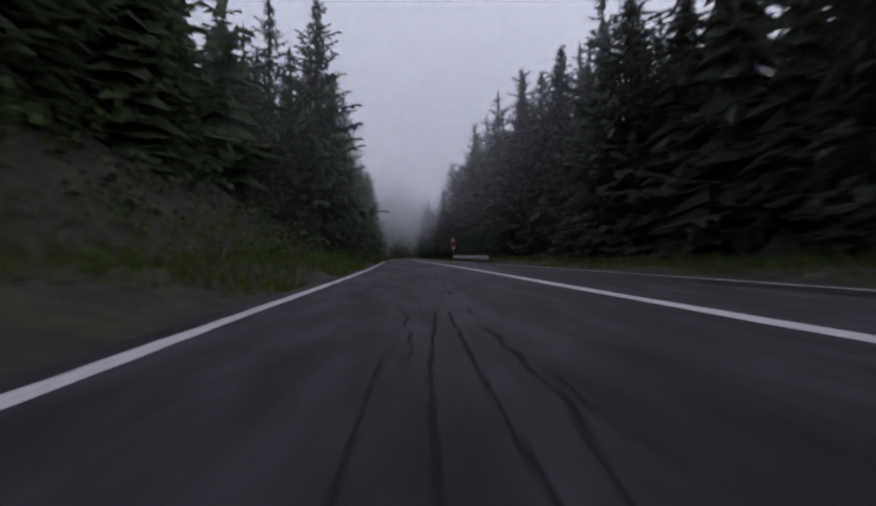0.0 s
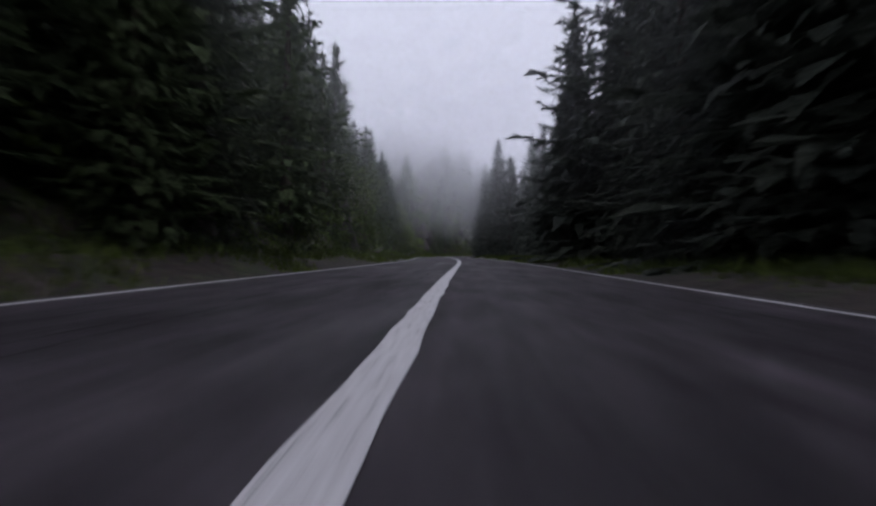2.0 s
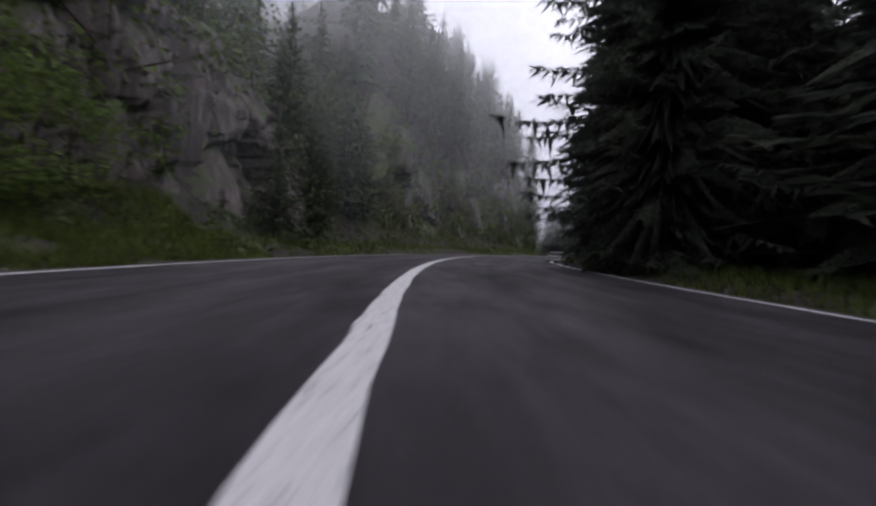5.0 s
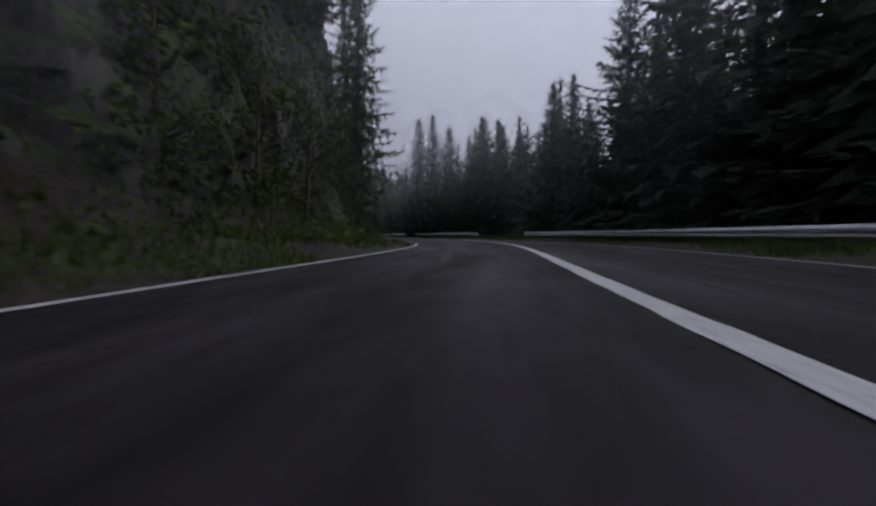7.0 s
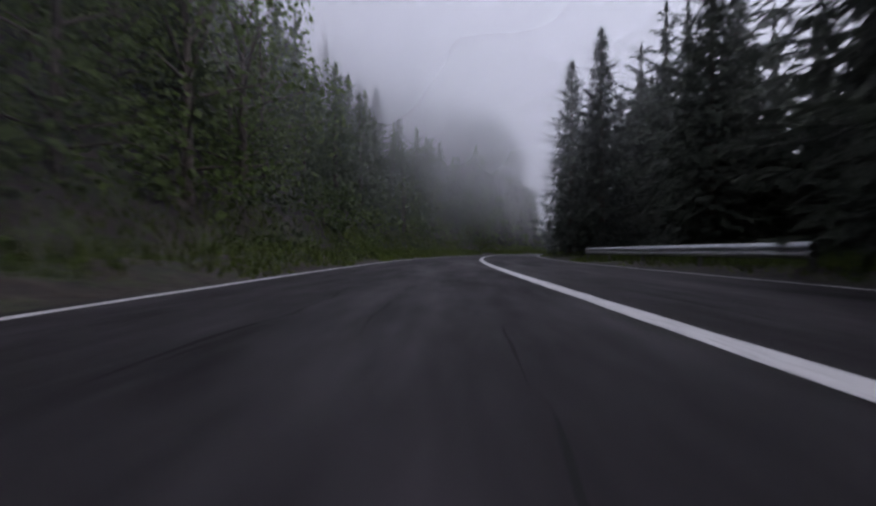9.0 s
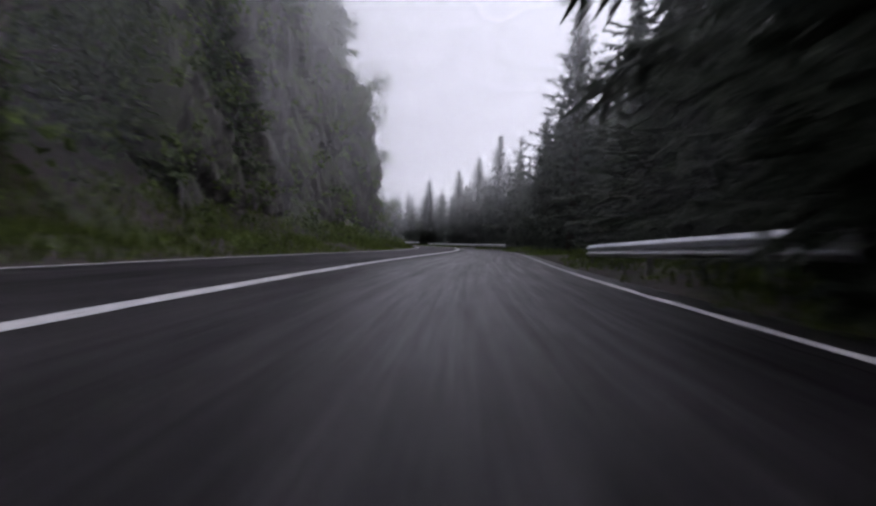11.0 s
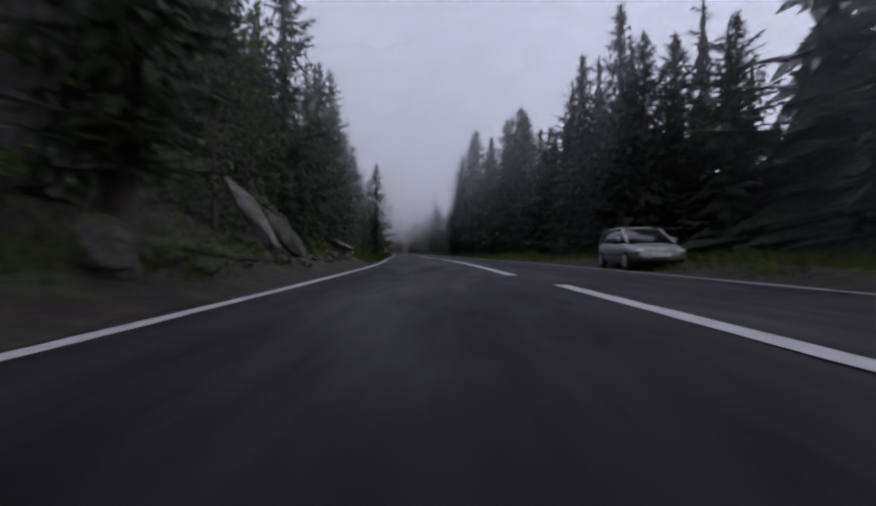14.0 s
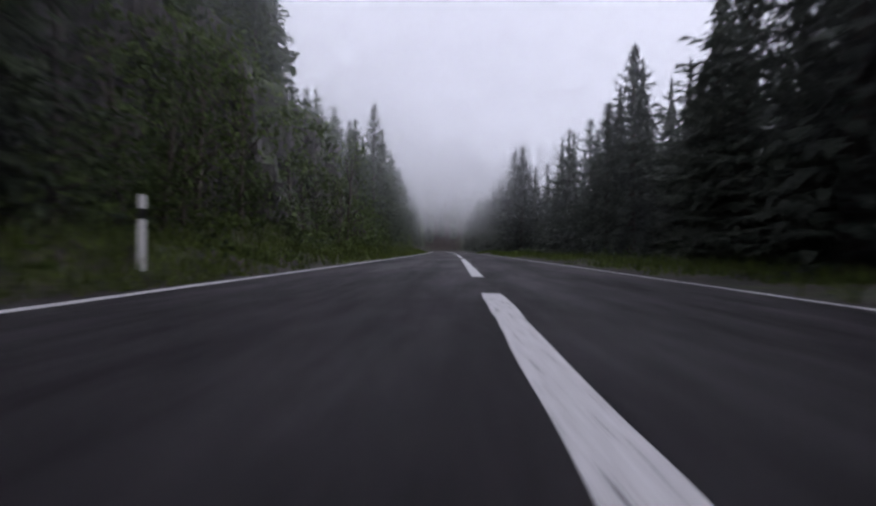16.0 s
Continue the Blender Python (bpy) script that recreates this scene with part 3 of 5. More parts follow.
def make_spruce(seed, height, radius, whorls, boughs, stations, mat, low, label, thin=1.0, inner=7, core=1.0):
    rng = random.Random(seed)
    (cv, cf), (tv, tf) = spruce_meshes(rng, height, radius, whorls, boughs, stations, low, thin, inner, core)
    root = new("spruce_tree")
    tagged(root, label, "tree", "roadside spruces")
    part("trunk", mesh_from("trunk", tv, tf, BARK, True), root, "straight brown bark trunk")
    part("crown", mesh_from("crown", cv, cf, mat), root)
    return root


def make_broadleaf(seed, height, radius, leaves, mat, label, size=0.25, name="broadleaf_tree", group="hillside broadleaf trees"):
    rng = random.Random(seed)
    V, F = [], []
    tv, tf = [], []

    def limb(a, b, r0, r1):
        a, b = np.array(a, float), np.array(b, float)
        ax = (b - a) / (np.linalg.norm(b - a) + 1e-6)
        u = np.cross(ax, (0.3, 0.9, 0.2))
        u /= np.linalg.norm(u)
        v = np.cross(ax, u)
        i0 = len(tv)
        for p, r in ((a, r0), (b, r1)):
            for k in range(5):
                an = 6.283 * k / 5
                tv.append(p + u * math.cos(an) * r + v * math.sin(an) * r)
        for k in range(5):
            tf.append([i0 + k, i0 + (k + 1) % 5, i0 + 5 + (k + 1) % 5, i0 + 5 + k])

    top = np.array([rng.uniform(-0.4, 0.4), rng.uniform(-0.4, 0.4), height * 0.8])
    limb((0, 0, -0.5), top * 0.5, height * 0.022, height * 0.014)
    limb(top * 0.5, top, height * 0.014, height * 0.004)
    clumps = []
    for k in range(18):
        f = rng.uniform(0.06, 1.0)
        a = rng.uniform(0, 6.28)
        r = radius * math.sin(math.pi * min(1, f * 0.85 + 0.1)) * rng.uniform(0.35, 0.95)
        c = np.array([math.cos(a) * r, math.sin(a) * r, height * f * 0.95])
        limb(top * min(0.95, f * 0.8), c, height * 0.007, height * 0.002)
        clumps.append((c, radius * rng.uniform(0.28, 0.5)))
    for k in range(leaves):
        c, cr = clumps[k % len(clumps)]
        dv = np.array([rng.gauss(0, 1), rng.gauss(0, 1), rng.gauss(0, 0.75)])
        dv *= cr * rng.uniform(0.5, 1.1) / (np.linalg.norm(dv) + 1e-6)
        p = c + dv
        nrm = dv / np.linalg.norm(dv) + np.array([rng.uniform(-.8, .8), rng.uniform(-.8, .8), rng.uniform(-.2, 1)])
        nrm /= np.linalg.norm(nrm)
        u = np.cross(nrm, (rng.uniform(-1, 1), rng.uniform(-1, 1), 0.3))
        u /= np.linalg.norm(u) + 1e-6
        v = np.cross(nrm, u)
        sz = size * rng.uniform(0.6, 1.3)
        i = len(V)
        V.extend((p - u * sz * .5, p + v * sz * .3, p + u * sz * .5 - nrm * sz * 0.15, p - v * sz * .35))
        F.append((i, i + 1, i + 2, i + 3))
    root = new(name)
    tagged(root, label, "tree" if "tree" in name else "bush", group)
    part("trunk", mesh_from("trunk", np.array(tv), tf, BARK, True), root, "thin grey-brown trunk with limbs")
    part("crown", mesh_from("crown", np.array(V), np.array(F), mat), root)
    return root


def plant(proto, s, d, top=None, base=None, spin=0.0, lean=0.0, wide=1.0, tall=1.0):
    x, y, z = put(s, d)
    k = tall
    if top is not None:
        k = max(0.3, (top - z) / base)
    m = Matrix.Translation((x, y, z)) @ Euler((lean, lean * 0.6, spin)).to_matrix().to_4x4()
    ob = copy_thing(proto, m)
    ob.scale = (k * wide, k * wide, k)
    return ob


def stamp(store, arrays, x, y, z, k, wide, spin, mat):
    """Adds a turned and scaled copy of a tree's crown and trunk to the forest mesh."""
    c, n = math.cos(spin), math.sin(spin)
    for which, (v, f) in enumerate(arrays):
        w = np.empty((len(v), 3), np.float32)
        w[:, 0] = (v[:, 0] * c - v[:, 1] * n) * k * wide + x
        w[:, 1] = (v[:, 0] * n + v[:, 1] * c) * k * wide + y
        w[:, 2] = v[:, 2] * k + z
        store[mat if which == 0 else 2].append((w, f))


def forest_mesh(store, mats):
    V, L, M, T = [], [], [], []
    base = 0
    for m, items in store.items():
        for v, f in items:
            V.append(v)
            L.append((f + base).ravel())
            T.append(np.full(len(f), f.shape[1]))
            M.append(np.full(len(f), m))
            base += len(v)
    V, L, T, M = np.concatenate(V), np.concatenate(L), np.concatenate(T), np.concatenate(M)
    me = bpy.data.meshes.new("forest")
    me.vertices.add(len(V))
    me.vertices.foreach_set("co", V.astype(np.float32).ravel())
    me.loops.add(len(L))
    me.loops.foreach_set("vertex_index", L.astype(np.int32))
    me.polygons.add(len(T))
    me.polygons.foreach_set("loop_start", np.concatenate([[0], np.cumsum(T)[:-1]]).astype(np.int32))
    me.polygons.foreach_set("material_index", M.astype(np.int32))
    me.update(calc_edges=True)
    for m in mats:
        me.materials.append(m)
    return me


def build_trees():
    rng = random.Random(7)
    dark = "dark green spruce with drooping boughs standing beside the road"
    fresh = "green spruce growing on the rocky hillside"
    near = [make_spruce(10 + i, 14, 2.9 + 0.3 * i, 29, 8, 8, NEEDLES, 0.02, dark, 1.05, 38, 0.66) for i in range(4)]
    fine = [make_spruce(20 + i, 14, 2.9 + 0.25 * i, 33, 10, 12, NEEDLES, 0.05, dark, 1.0, 46, 0.6) for i in range(2)]
    grand = make_spruce(26, 14, 2.9, 42, 11, 14, NEEDLES, 0.03, "tall dark spruce whose lower boughs hang over the road's edge", 1.1, 90, 0.75)
    hill = [make_spruce(30 + i, 14, 2.6 + 0.3 * i, 26, 8, 7, NEEDLES_LEFT, 0.03, fresh, 1.05, 24, 0.62) for i in range(3)]
    edge = [make_spruce(36 + i, 14, 2.7, 32, 10, 12, NEEDLES_LEFT, 0.03, fresh, 1.0, 44, 0.6) for i in range(2)]
    bare = make_spruce(39, 14, 2.6, 26, 9, 8, NEEDLES_LEFT, 0.15, "slender spruce with a bare lower trunk beside the road", 1.05, 30, 0.6)
    broad = [make_broadleaf(40 + i, 7, 2.6 + 0.3 * i, 1000, LEAVES, "bright green broadleaf tree on the rocky hillside", 0.23) for i in range(3)]
    bush = [make_broadleaf(50 + i, 1.8, 1.3, 420, LEAVES, "low green leafy bush on the hillside", 0.24, "bush", "hillside bushes") for i in range(2)]
    far = []
    for i in range(4):
        cr, (tv, tf) = spruce_meshes(random.Random(70 + i), 14, 2.9 + 0.2 * i, 14, 4, 1, 0.03, 2.0, 7, 0.85)
        far.append((cr, (tv, np.array(tf))))
    tiny = []
    for i in range(3):
        cr, (tv, tf) = spruce_meshes(random.Random(75 + i), 14, 2.9 + 0.2 * i, 13, 2, 1, 0.03, 2.2, 7, 1.0)
        tiny.append((cr, (tv, np.array(tf))))
    mid = []
    for i in range(4):
        cr, (tv, tf) = spruce_meshes(random.Random(80 + i), 14, 2.9 + 0.2 * i, 20, 6, 5, 0.03, 1.2, 10, 0.75)
        mid.append((cr, (tv, np.array(tf))))
    store = {0: [], 1: [], 2: [], 3: []}
    right = [(69.5, 10.9, 20.5), (99, 7.2, 16.2), (439.5, 6.9, 13.0), (441.6, 7.5, 12.6), (427.5, 11.6, 15.6), (436, 11.6, 14.6), (265, 8.0, 13.4), (263.3, 9.2, 12.8), (250.2, 7.8, 12.3), (541, 8.4, 8.8), (529, 8.8, 10), (457.5, 10.8, 11.2), (278, 7.3, 16.6), (282.8, 7.1, 17.2), (302.5, 6.7, 12.6), (312, 6.5, 14.5), (412, 8.6, 15.6), (393.5, 8.6, 13.4), (487.5, 8.2, 12), (511, 7.2, 15.9), (513, 6.0, 14), (566, 7.4, 11.8), (234, 10.6, 17), (237.5, 9.6, 18), (240.5, 11.4, 17.5), (243.5, 9.8, 16), (248.5, 8.6, 12.4), (27.4, 10, 16), (16.8, 10, 13.6), (33.2, 10.4, 16.3), (118.6, 9.2, 13.2), (146, 8.5, 19), (158.5, 9.2, 17), (382, 8.4, 17.5), (514, 8.2, 17.5), (135.5, 8.6, 14.2), (138, 12.4, 17.8), (125.8, 14.7, 15), (157.7, 7.6, 14.3), (164, 7.6, 11.2), (172, 9, 14), (180.6, 6.5, 21), (188, 8.6, 16), (195, 8.8, 16),
             (277, 9.4, 15.2), (268.6, 10.3, 14.5), (263.5, 9.9, 12.2), (270, 8.9, 12.3), (293, 8.2, 10.8), (350.5, 6.5, 18.5), (351, 8.2, 14), (399.4, 10.4, 12.8), (421.7, 9.2, 13.1),
             (429, 8.6, 11.7), (425, 8.2, 10.3), (473.5, 7.6, 11.3), (469.5, 9.0, 10.8), (470, 10.9, 11), (467.6, 12.2, 10.8), (500, 7.4, 11.6), 
             (522.7, 7.0, 12.6), (537.3, 8.4, 10.5), (548, 9.4, 9.8), (586, 9.6, 15.7)]
    for s, d, top in right:
        plant(grand if s in (180.6, 350.5, 99, 513, 439.5) else rng.choice(fine if d < 9 else near), s, d, top * 1.04, 14, rng.uniform(0, 6.28), 0, 0.95 if s == 439.5 else 1.0 if s == 99 else 0.92 if s == 180.6 else 0.78 if s == 350.5 else 1.0 if s == 513 else 0.8 if s in (157.7, 164) else rng.uniform(0.9, 1.05) if d < 7.8 else rng.uniform(0.95, 1.25))
    heights = ([-40, 0, 20, 60, 96, 105, 122, 150, 200, 300, 330, 372, 388, 402, 420, 455, 480, 500, 515, 525, 565, 600, 760], [19, 15, 17, 22.5, 21.5, 11.5, 12.5, 16.5, 15, 13.5, 16, 17, 14.2, 14.2, 14.5, 12.5, 13.5, 15.5, 15, 11, 10.5, 15, 15])
    plant(grand, 187, float(wr(187)) + 2.0, 14.2, 14, 1.0, 0, 0.8)
    taken = [(s, d) for s, d, t in right]

    def clear(s, d, gap):
        return all((s - a) ** 2 + (d - b) ** 2 > gap * gap for a, b in taken)

    for row, (d0, d1, step) in enumerate(((8.6, 10.6, 2.7), (11.2, 14.5, 2.7), (15, 21, 5.0), (22, 34, 15.0))):
        s = -36.0
        while s < 672:
            s += step * rng.uniform(0.7, 1.35)
            d = rng.uniform(d0, d1) + float(wr(s)) - 3.8 + (2.0 if 425 < s < 470 else 0) + (1.4 if 38 < s < 60 and row == 0 else 0) + (1.0 if 195 < s < 290 and row == 0 else 0)
            if not clear(s, d, 1.7 if row == 0 else 1.5):
                continue
            taken.append((s, d))
            top = float(np.interp(s, *heights)) * rng.uniform(0.72, 1.06) * (1 - 0.03 * row)
            wide = rng.uniform(0.9, 1.2)
            if row == 0 and s < 530 and d < 9.5:
                plant(rng.choice(near), s, d, top, 14, rng.uniform(0, 6.28), rng.uniform(-0.02, 0.02), wide)
            else:
                x, y, z = put(s, d)
                stamp(store, rng.choice(mid if d < 11.6 else far if d < 17 else tiny), x, y, z, max(0.4, (top - z) / 14), wide, rng.uniform(0, 6.28), 3 if d < 14 else 0)
    for k in range(16):
        s, d = 231 + k * 2.1, rng.uniform(11.0, 15.5)
        x, y, z = put(s, d)
        stamp(store, rng.choice(mid), x, y, z - 0.2, (rng.uniform(11.5, 14.5) - z) / 14, 1.25, rng.uniform(0, 6.28), 0)
    # young spruces filling the wood's edge
    s = -20.0
    while s < 600:
        s += rng.uniform(1.4, 2.6)
        d = rng.uniform(9.4, 14) + float(wr(s)) - 3.8 + (2.5 if 425 < s < 470 else 0)
        x, y, z = put(s, d)
        stamp(store, rng.choice(far), x, y, z - 0.2, rng.uniform(0.32, 0.6), 1.25, rng.uniform(0, 6.28), 3)
    left = [(79.8, -7.4, 11.2), (257, -8.6, 12.3), (244, -7.8, 22), (249, -8.8, 19), (262.5, -7.0, 14.2), (453.3, -5.4, 9.4), (492.0, -5.0, 9.0), (520.5, -7.6, 11.9), (187, -7.9, 6.4), (191.5, -8.6, 6.8), (195, -9.5, 9), (198, -9.2, 7), (201, -10, 10)]
    for s, d, top in left:
        plant(bare if s == 453.3 else rng.choice(edge if s in (244, 249, 257, 262.5, 79.8, 520.5) else hill), s, d, top, 14, rng.uniform(0, 6.28), 0, 1.2 if s == 492.0 else 0.6 if s in (244, 249) else 0.92 if d > -5.6 else 1.45 if s in (187, 191.5, 198) else 0.9)
    skyline = ([-40, 30, 90, 125, 160, 200, 300, 440, 480, 510, 540, 640], [15, 20, 17.5, 18, 17, 15, 16, 16, 16, 15, 15, 13])
    s = -36.0
    while s < 665:
        s += rng.uniform(1.7, 2.9)
        for d0, d1, chance in ((7.9, 10.5, 0.75), (10.5, 14.5, 0.8), (14.5, 20, 0.65), (20, 29, 0.45), (29, 42, 0.4), (42, 56, 0.3), (56, 66, 0.25)):
            if rng.random() > (chance + 0.3 if 150 < s < 340 and d0 > 30 else chance):
                continue
            ss = s + rng.uniform(-1, 1)
            e = rng.uniform(d0, d1)
            h = float(cliff_height(np.array(ss)))
            if h > 4 and e < 10.8:
                continue
            if d0 < 8 and 145 < ss < 182:
                continue
            d = -e - float(wl(ss)) + 3.8
            r = rng.random()
            k = rng.uniform(0.55, 1.1) * (1.0 if ss < 90 else 0.8)
            if d0 < 8 and ss < 24 or d0 < 14 and 452 < ss < 464:
                continue
            if 236 < ss < 268:
                r = 0.0
            if d0 < 12 and (ss < 135 or ss > 440):
                zz = float(ground_z(ss, d))
                k = (float(np.interp(ss, *skyline)) * rng.uniform(0.75, 1.05) - (zz if h < 4 else 0.4 * zz)) / 14
                r *= 0.45
            if e > 14.5 or e > 11.5 and r < 0.45:
                x, y, z = put(ss, d)
                stamp(store, rng.choice(mid if e < 12.2 else far if e < 26 else tiny), x, y, z - 0.3, k, rng.uniform(0.85, 1.15), rng.uniform(0, 6.28), 1)
            elif r < 0.45 and e < 11 or r < 0.3:
                plant(rng.choice(hill), ss, d, None, None, rng.uniform(0, 6.28), rng.uniform(-.03, .03), rng.uniform(0.85, 1.15), k)
            elif r < 0.85:
                plant(rng.choice(broad), ss, d, None, None, rng.uniform(0, 6.28), rng.uniform(-.08, .08), 1, rng.uniform(0.7, 1.5))
            else:
                plant(rng.choice(bush), ss, d, None, None, rng.uniform(0, 6.28), 0, 1, rng.uniform(0.8, 1.6))
    # small trees at the foot of the overgrown faces
    for a, b, _, e in (CLIFFS[0], CLIFFS[0], CLIFFS[2], CLIFFS[4], CLIFFS[5], CLIFFS[5]):
        s = a + 1.0
        while s < b - 9:
            d = -float(wl(s)) - e - rng.uniform(-0.8, 0.6)
            if rng.random() < 0.75:
                plant(rng.choice(broad), s, d, None, None, rng.uniform(0, 6.28), rng.uniform(-.1, .1), 0.8, rng.uniform(0.45, 1.0))
            s += rng.uniform(2.0, 4.0)
    # small trees along the upper edges of the faces
    for a, b, h, e in CLIFFS:
        s = a + 2.0
        while s < b - 2 and h > 4:
            d = -float(wl(s)) - 8.0 - 0.1 * h - rng.uniform(0.2, 2.0)
            kind = rng.random()
            if kind < 0.45:
                x, y, z = put(s, d)
                stamp(store, rng.choice(mid), x, y, z - 0.3, rng.uniform(0.35, 0.75), 1.1, rng.uniform(0, 6.28), 1)
            elif kind < 0.75:
                plant(rng.choice(bush), s, d, None, None, rng.uniform(0, 6.28), 0, 1, rng.uniform(0.9, 1.7))
            else:
                plant(rng.choice(broad), s, d, None, None, rng.uniform(0, 6.28), rng.uniform(-.1, .1), 1, rng.uniform(0.4, 0.7))
            s += rng.uniform(1.6, 3.2)
    # shrubs on the open bank before the layered rock
    for k in range(34):
        s = rng.uniform(127, 153)
        d = -float(wl(s)) - rng.uniform(3.2, 9.5)
        if k % 2:
            plant(rng.choice(bush), s, d, None, None, rng.uniform(0, 6.28), 0, 1, rng.uniform(0.8, 1.7))
        else:
            plant(rng.choice(broad), s, d, None, None, rng.uniform(0, 6.28), rng.uniform(-.08, .08), 1, rng.uniform(0.4, 0.8))
    # trees over the layered rock and on the bank before it
    for k in range(46):
        s = rng.uniform(126, 186)
        d = -float(wl(s)) - rng.uniform(5.6, 10.5)
        if k % 3:
            plant(rng.choice(broad), s, d, None, None, rng.uniform(0, 6.28), rng.uniform(-.08, .08), 1.1, rng.uniform(0.6, 1.25))
        else:
            x, y, z = put(s, d)
            stamp(store, rng.choice(mid), x, y, z - 0.3, rng.uniform(0.6, 0.95), 1.15, rng.uniform(0, 6.28), 1)
    for s, d, k in ((139, -9.6, 0.85), (142.5, -10.4, 0.95), (145.5, -9.2, 0.8), (148.5, -10.2, 1.0), (152, -11, 0.9), (156.5, -11.3, 1.0), (161, -11, 0.85)):
        plant(rng.choice(hill), s, d, None, None, rng.uniform(0, 6.28), 0, 1.15, k)
    # leafy trees that hide the near end of the layered rock
    for k in range(11):
        s = rng.uniform(142, 151)
        d = -float(wl(s)) - rng.uniform(3.4, 6.0)
        plant(rng.choice(broad), s, d, None, None, rng.uniform(0, 6.28), rng.uniform(-.08, .08), 1.1, rng.uniform(0.6, 1.1))
    # fresh leafy trees above the rubble bank and before the broken face
    fresh_leaf = [make_broadleaf(44 + i, 6, 2.5, 1150, LEAVES_FRESH, "fresh green broadleaf tree above the rubble bank", 0.215) for i in range(2)]
    for s, e, k in ((158, 6.2, 0.9), (160.5, 7.4, 1.05), (162.5, 5.9, 0.8), (164.5, 7.2, 1.0), (166.5, 6.0, 0.85), (168.6, 5.2, 0.75), (170.4, 5.9, 0.85), (171.6, 4.4, 0.62), (172.8, 5.0, 0.75), (174, 4.2, 0.6), (175.4, 3.5, 0.6), (176.8, 3.7, 0.55), (178, 3.9, 0.5),
                    (169.5, 8.0, 1.1), (173, 7.5, 1.1), (166, 9.2, 1.15), (161, 9.6, 1.2), (176.5, 8.4, 0.9), (157, 8.8, 1.2)):
        plant(rng.choice(fresh_leaf), s, -float(wl(s)) - e, None, None, rng.uniform(0, 6.28), rng.uniform(-.08, .08), 1.1, k)
    # dark trees and bushes that stand close to the verge before the rubble bank
    for k in range(16):
        s = 146.5 + k * 0.68
        e = rng.uniform(2.3, 3.6)
        if k % 4 == 1:
            plant(rng.choice(hill), s, -float(wl(s)) - e - 0.8, None, None, rng.uniform(0, 6.28), 0, 1.2, rng.uniform(0.45, 0.6))
        elif k % 4 == 3:
            plant(rng.choice(bush), s, -float(wl(s)) - e + 0.3, None, None, rng.uniform(0, 6.28), 0, 1, rng.uniform(0.8, 1.2))
        else:
            plant(rng.choice(broad), s, -float(wl(s)) - e, None, None, rng.uniform(0, 6.28), rng.uniform(-.08, .08), 1.0, rng.uniform(0.55, 0.85))
    # spruces rooted on the ledges of the high face
    for k in range(14):
        s = 207.5 + k * 2.6 + rng.uniform(-0.8, 0.8)
        x, y = at(s, -rng.uniform(9.4, 11.0))
        ob = copy_thing(rng.choice(hill), Matrix.Translation((float(x), float(y), rng.uniform(11.0, 13.0))) @ Matrix.Rotation(rng.uniform(0, 6.28), 4, "Z"))
        ob.scale = (0.8, 0.8, rng.uniform(0.68, 0.85))
    # overgrown slope past the end of the long face
    for k in range(18):
        s = 456.5 + k * 1.25
        d = -rng.uniform(10.0, 13.5)
        if k % 2:
            plant(rng.choice(broad), s, d, None, None, rng.uniform(0, 6.28), rng.uniform(-.08, .08), 1.15, rng.uniform(0.9, 1.4))
        else:
            plant(rng.choice(hill), s, d, None, None, rng.uniform(0, 6.28), 0, 1.15, rng.uniform(0.65, 0.95))
    # leafy trees leaning out of the long face
    for s, out, z, k in ((383, 9.2, 8.6, 0.75), (386, 9.0, 10.5, 0.8), (389.5, 8.9, 8.2, 0.6), (392, 8.6, 6.0, 0.5), (396, 8.5, 7.6, 0.45), (402, 7.6, 2.2, 0.5), (404, 7.8, 3.4, 0.4)):
        x, y = at(s, -out)
        m = Matrix.Translation((float(x), float(y), z)) @ Matrix.Rotation(heading(s), 4, "Z") @ Matrix.Rotation(0.35, 4, "Y") @ Matrix.Rotation(rng.uniform(0, 6.28), 4, "Z")
        ob = copy_thing(rng.choice(broad), m)
        ob.scale = (k, k, k)
    # wooded slope that runs up to the long face
    for k in range(40):
        s = rng.uniform(318, 368)
        e = rng.uniform(5.4, 12.0)
        d = -float(wl(s)) - e
        if k % 3 == 0:
            plant(rng.choice(broad), s, d, None, None, rng.uniform(0, 6.28), rng.uniform(-.08, .08), 1.0, rng.uniform(0.6, 1.1))
        else:
            plant(rng.choice(hill), s, d, None, None, rng.uniform(0, 6.28), 0, 1.15, rng.uniform(0.45, 0.9))
    # wooded rise behind the end of the road
    for k in range(420):
        x, y, z = put(678 + 150 * rng.random() ** 1.3, rng.uniform(-80, 80))
        stamp(store, rng.choice(tiny), x, y, z, rng.uniform(0.6, 1.0), 1.1, rng.uniform(0, 6.28), 0)
    me = forest_mesh(store, [NEEDLES_WOOD, NEEDLES_HILL, BARK, NEEDLES])
    tagged(new("forest", me), "dense dark spruce forest on both sides of the road", "forest", kind="stuff")
    for p in near + fine + [grand] + hill + edge + [bare] + broad + bush + fresh_leaf:
        for o in (*p.children, p):
            bpy.data.objects.remove(o)


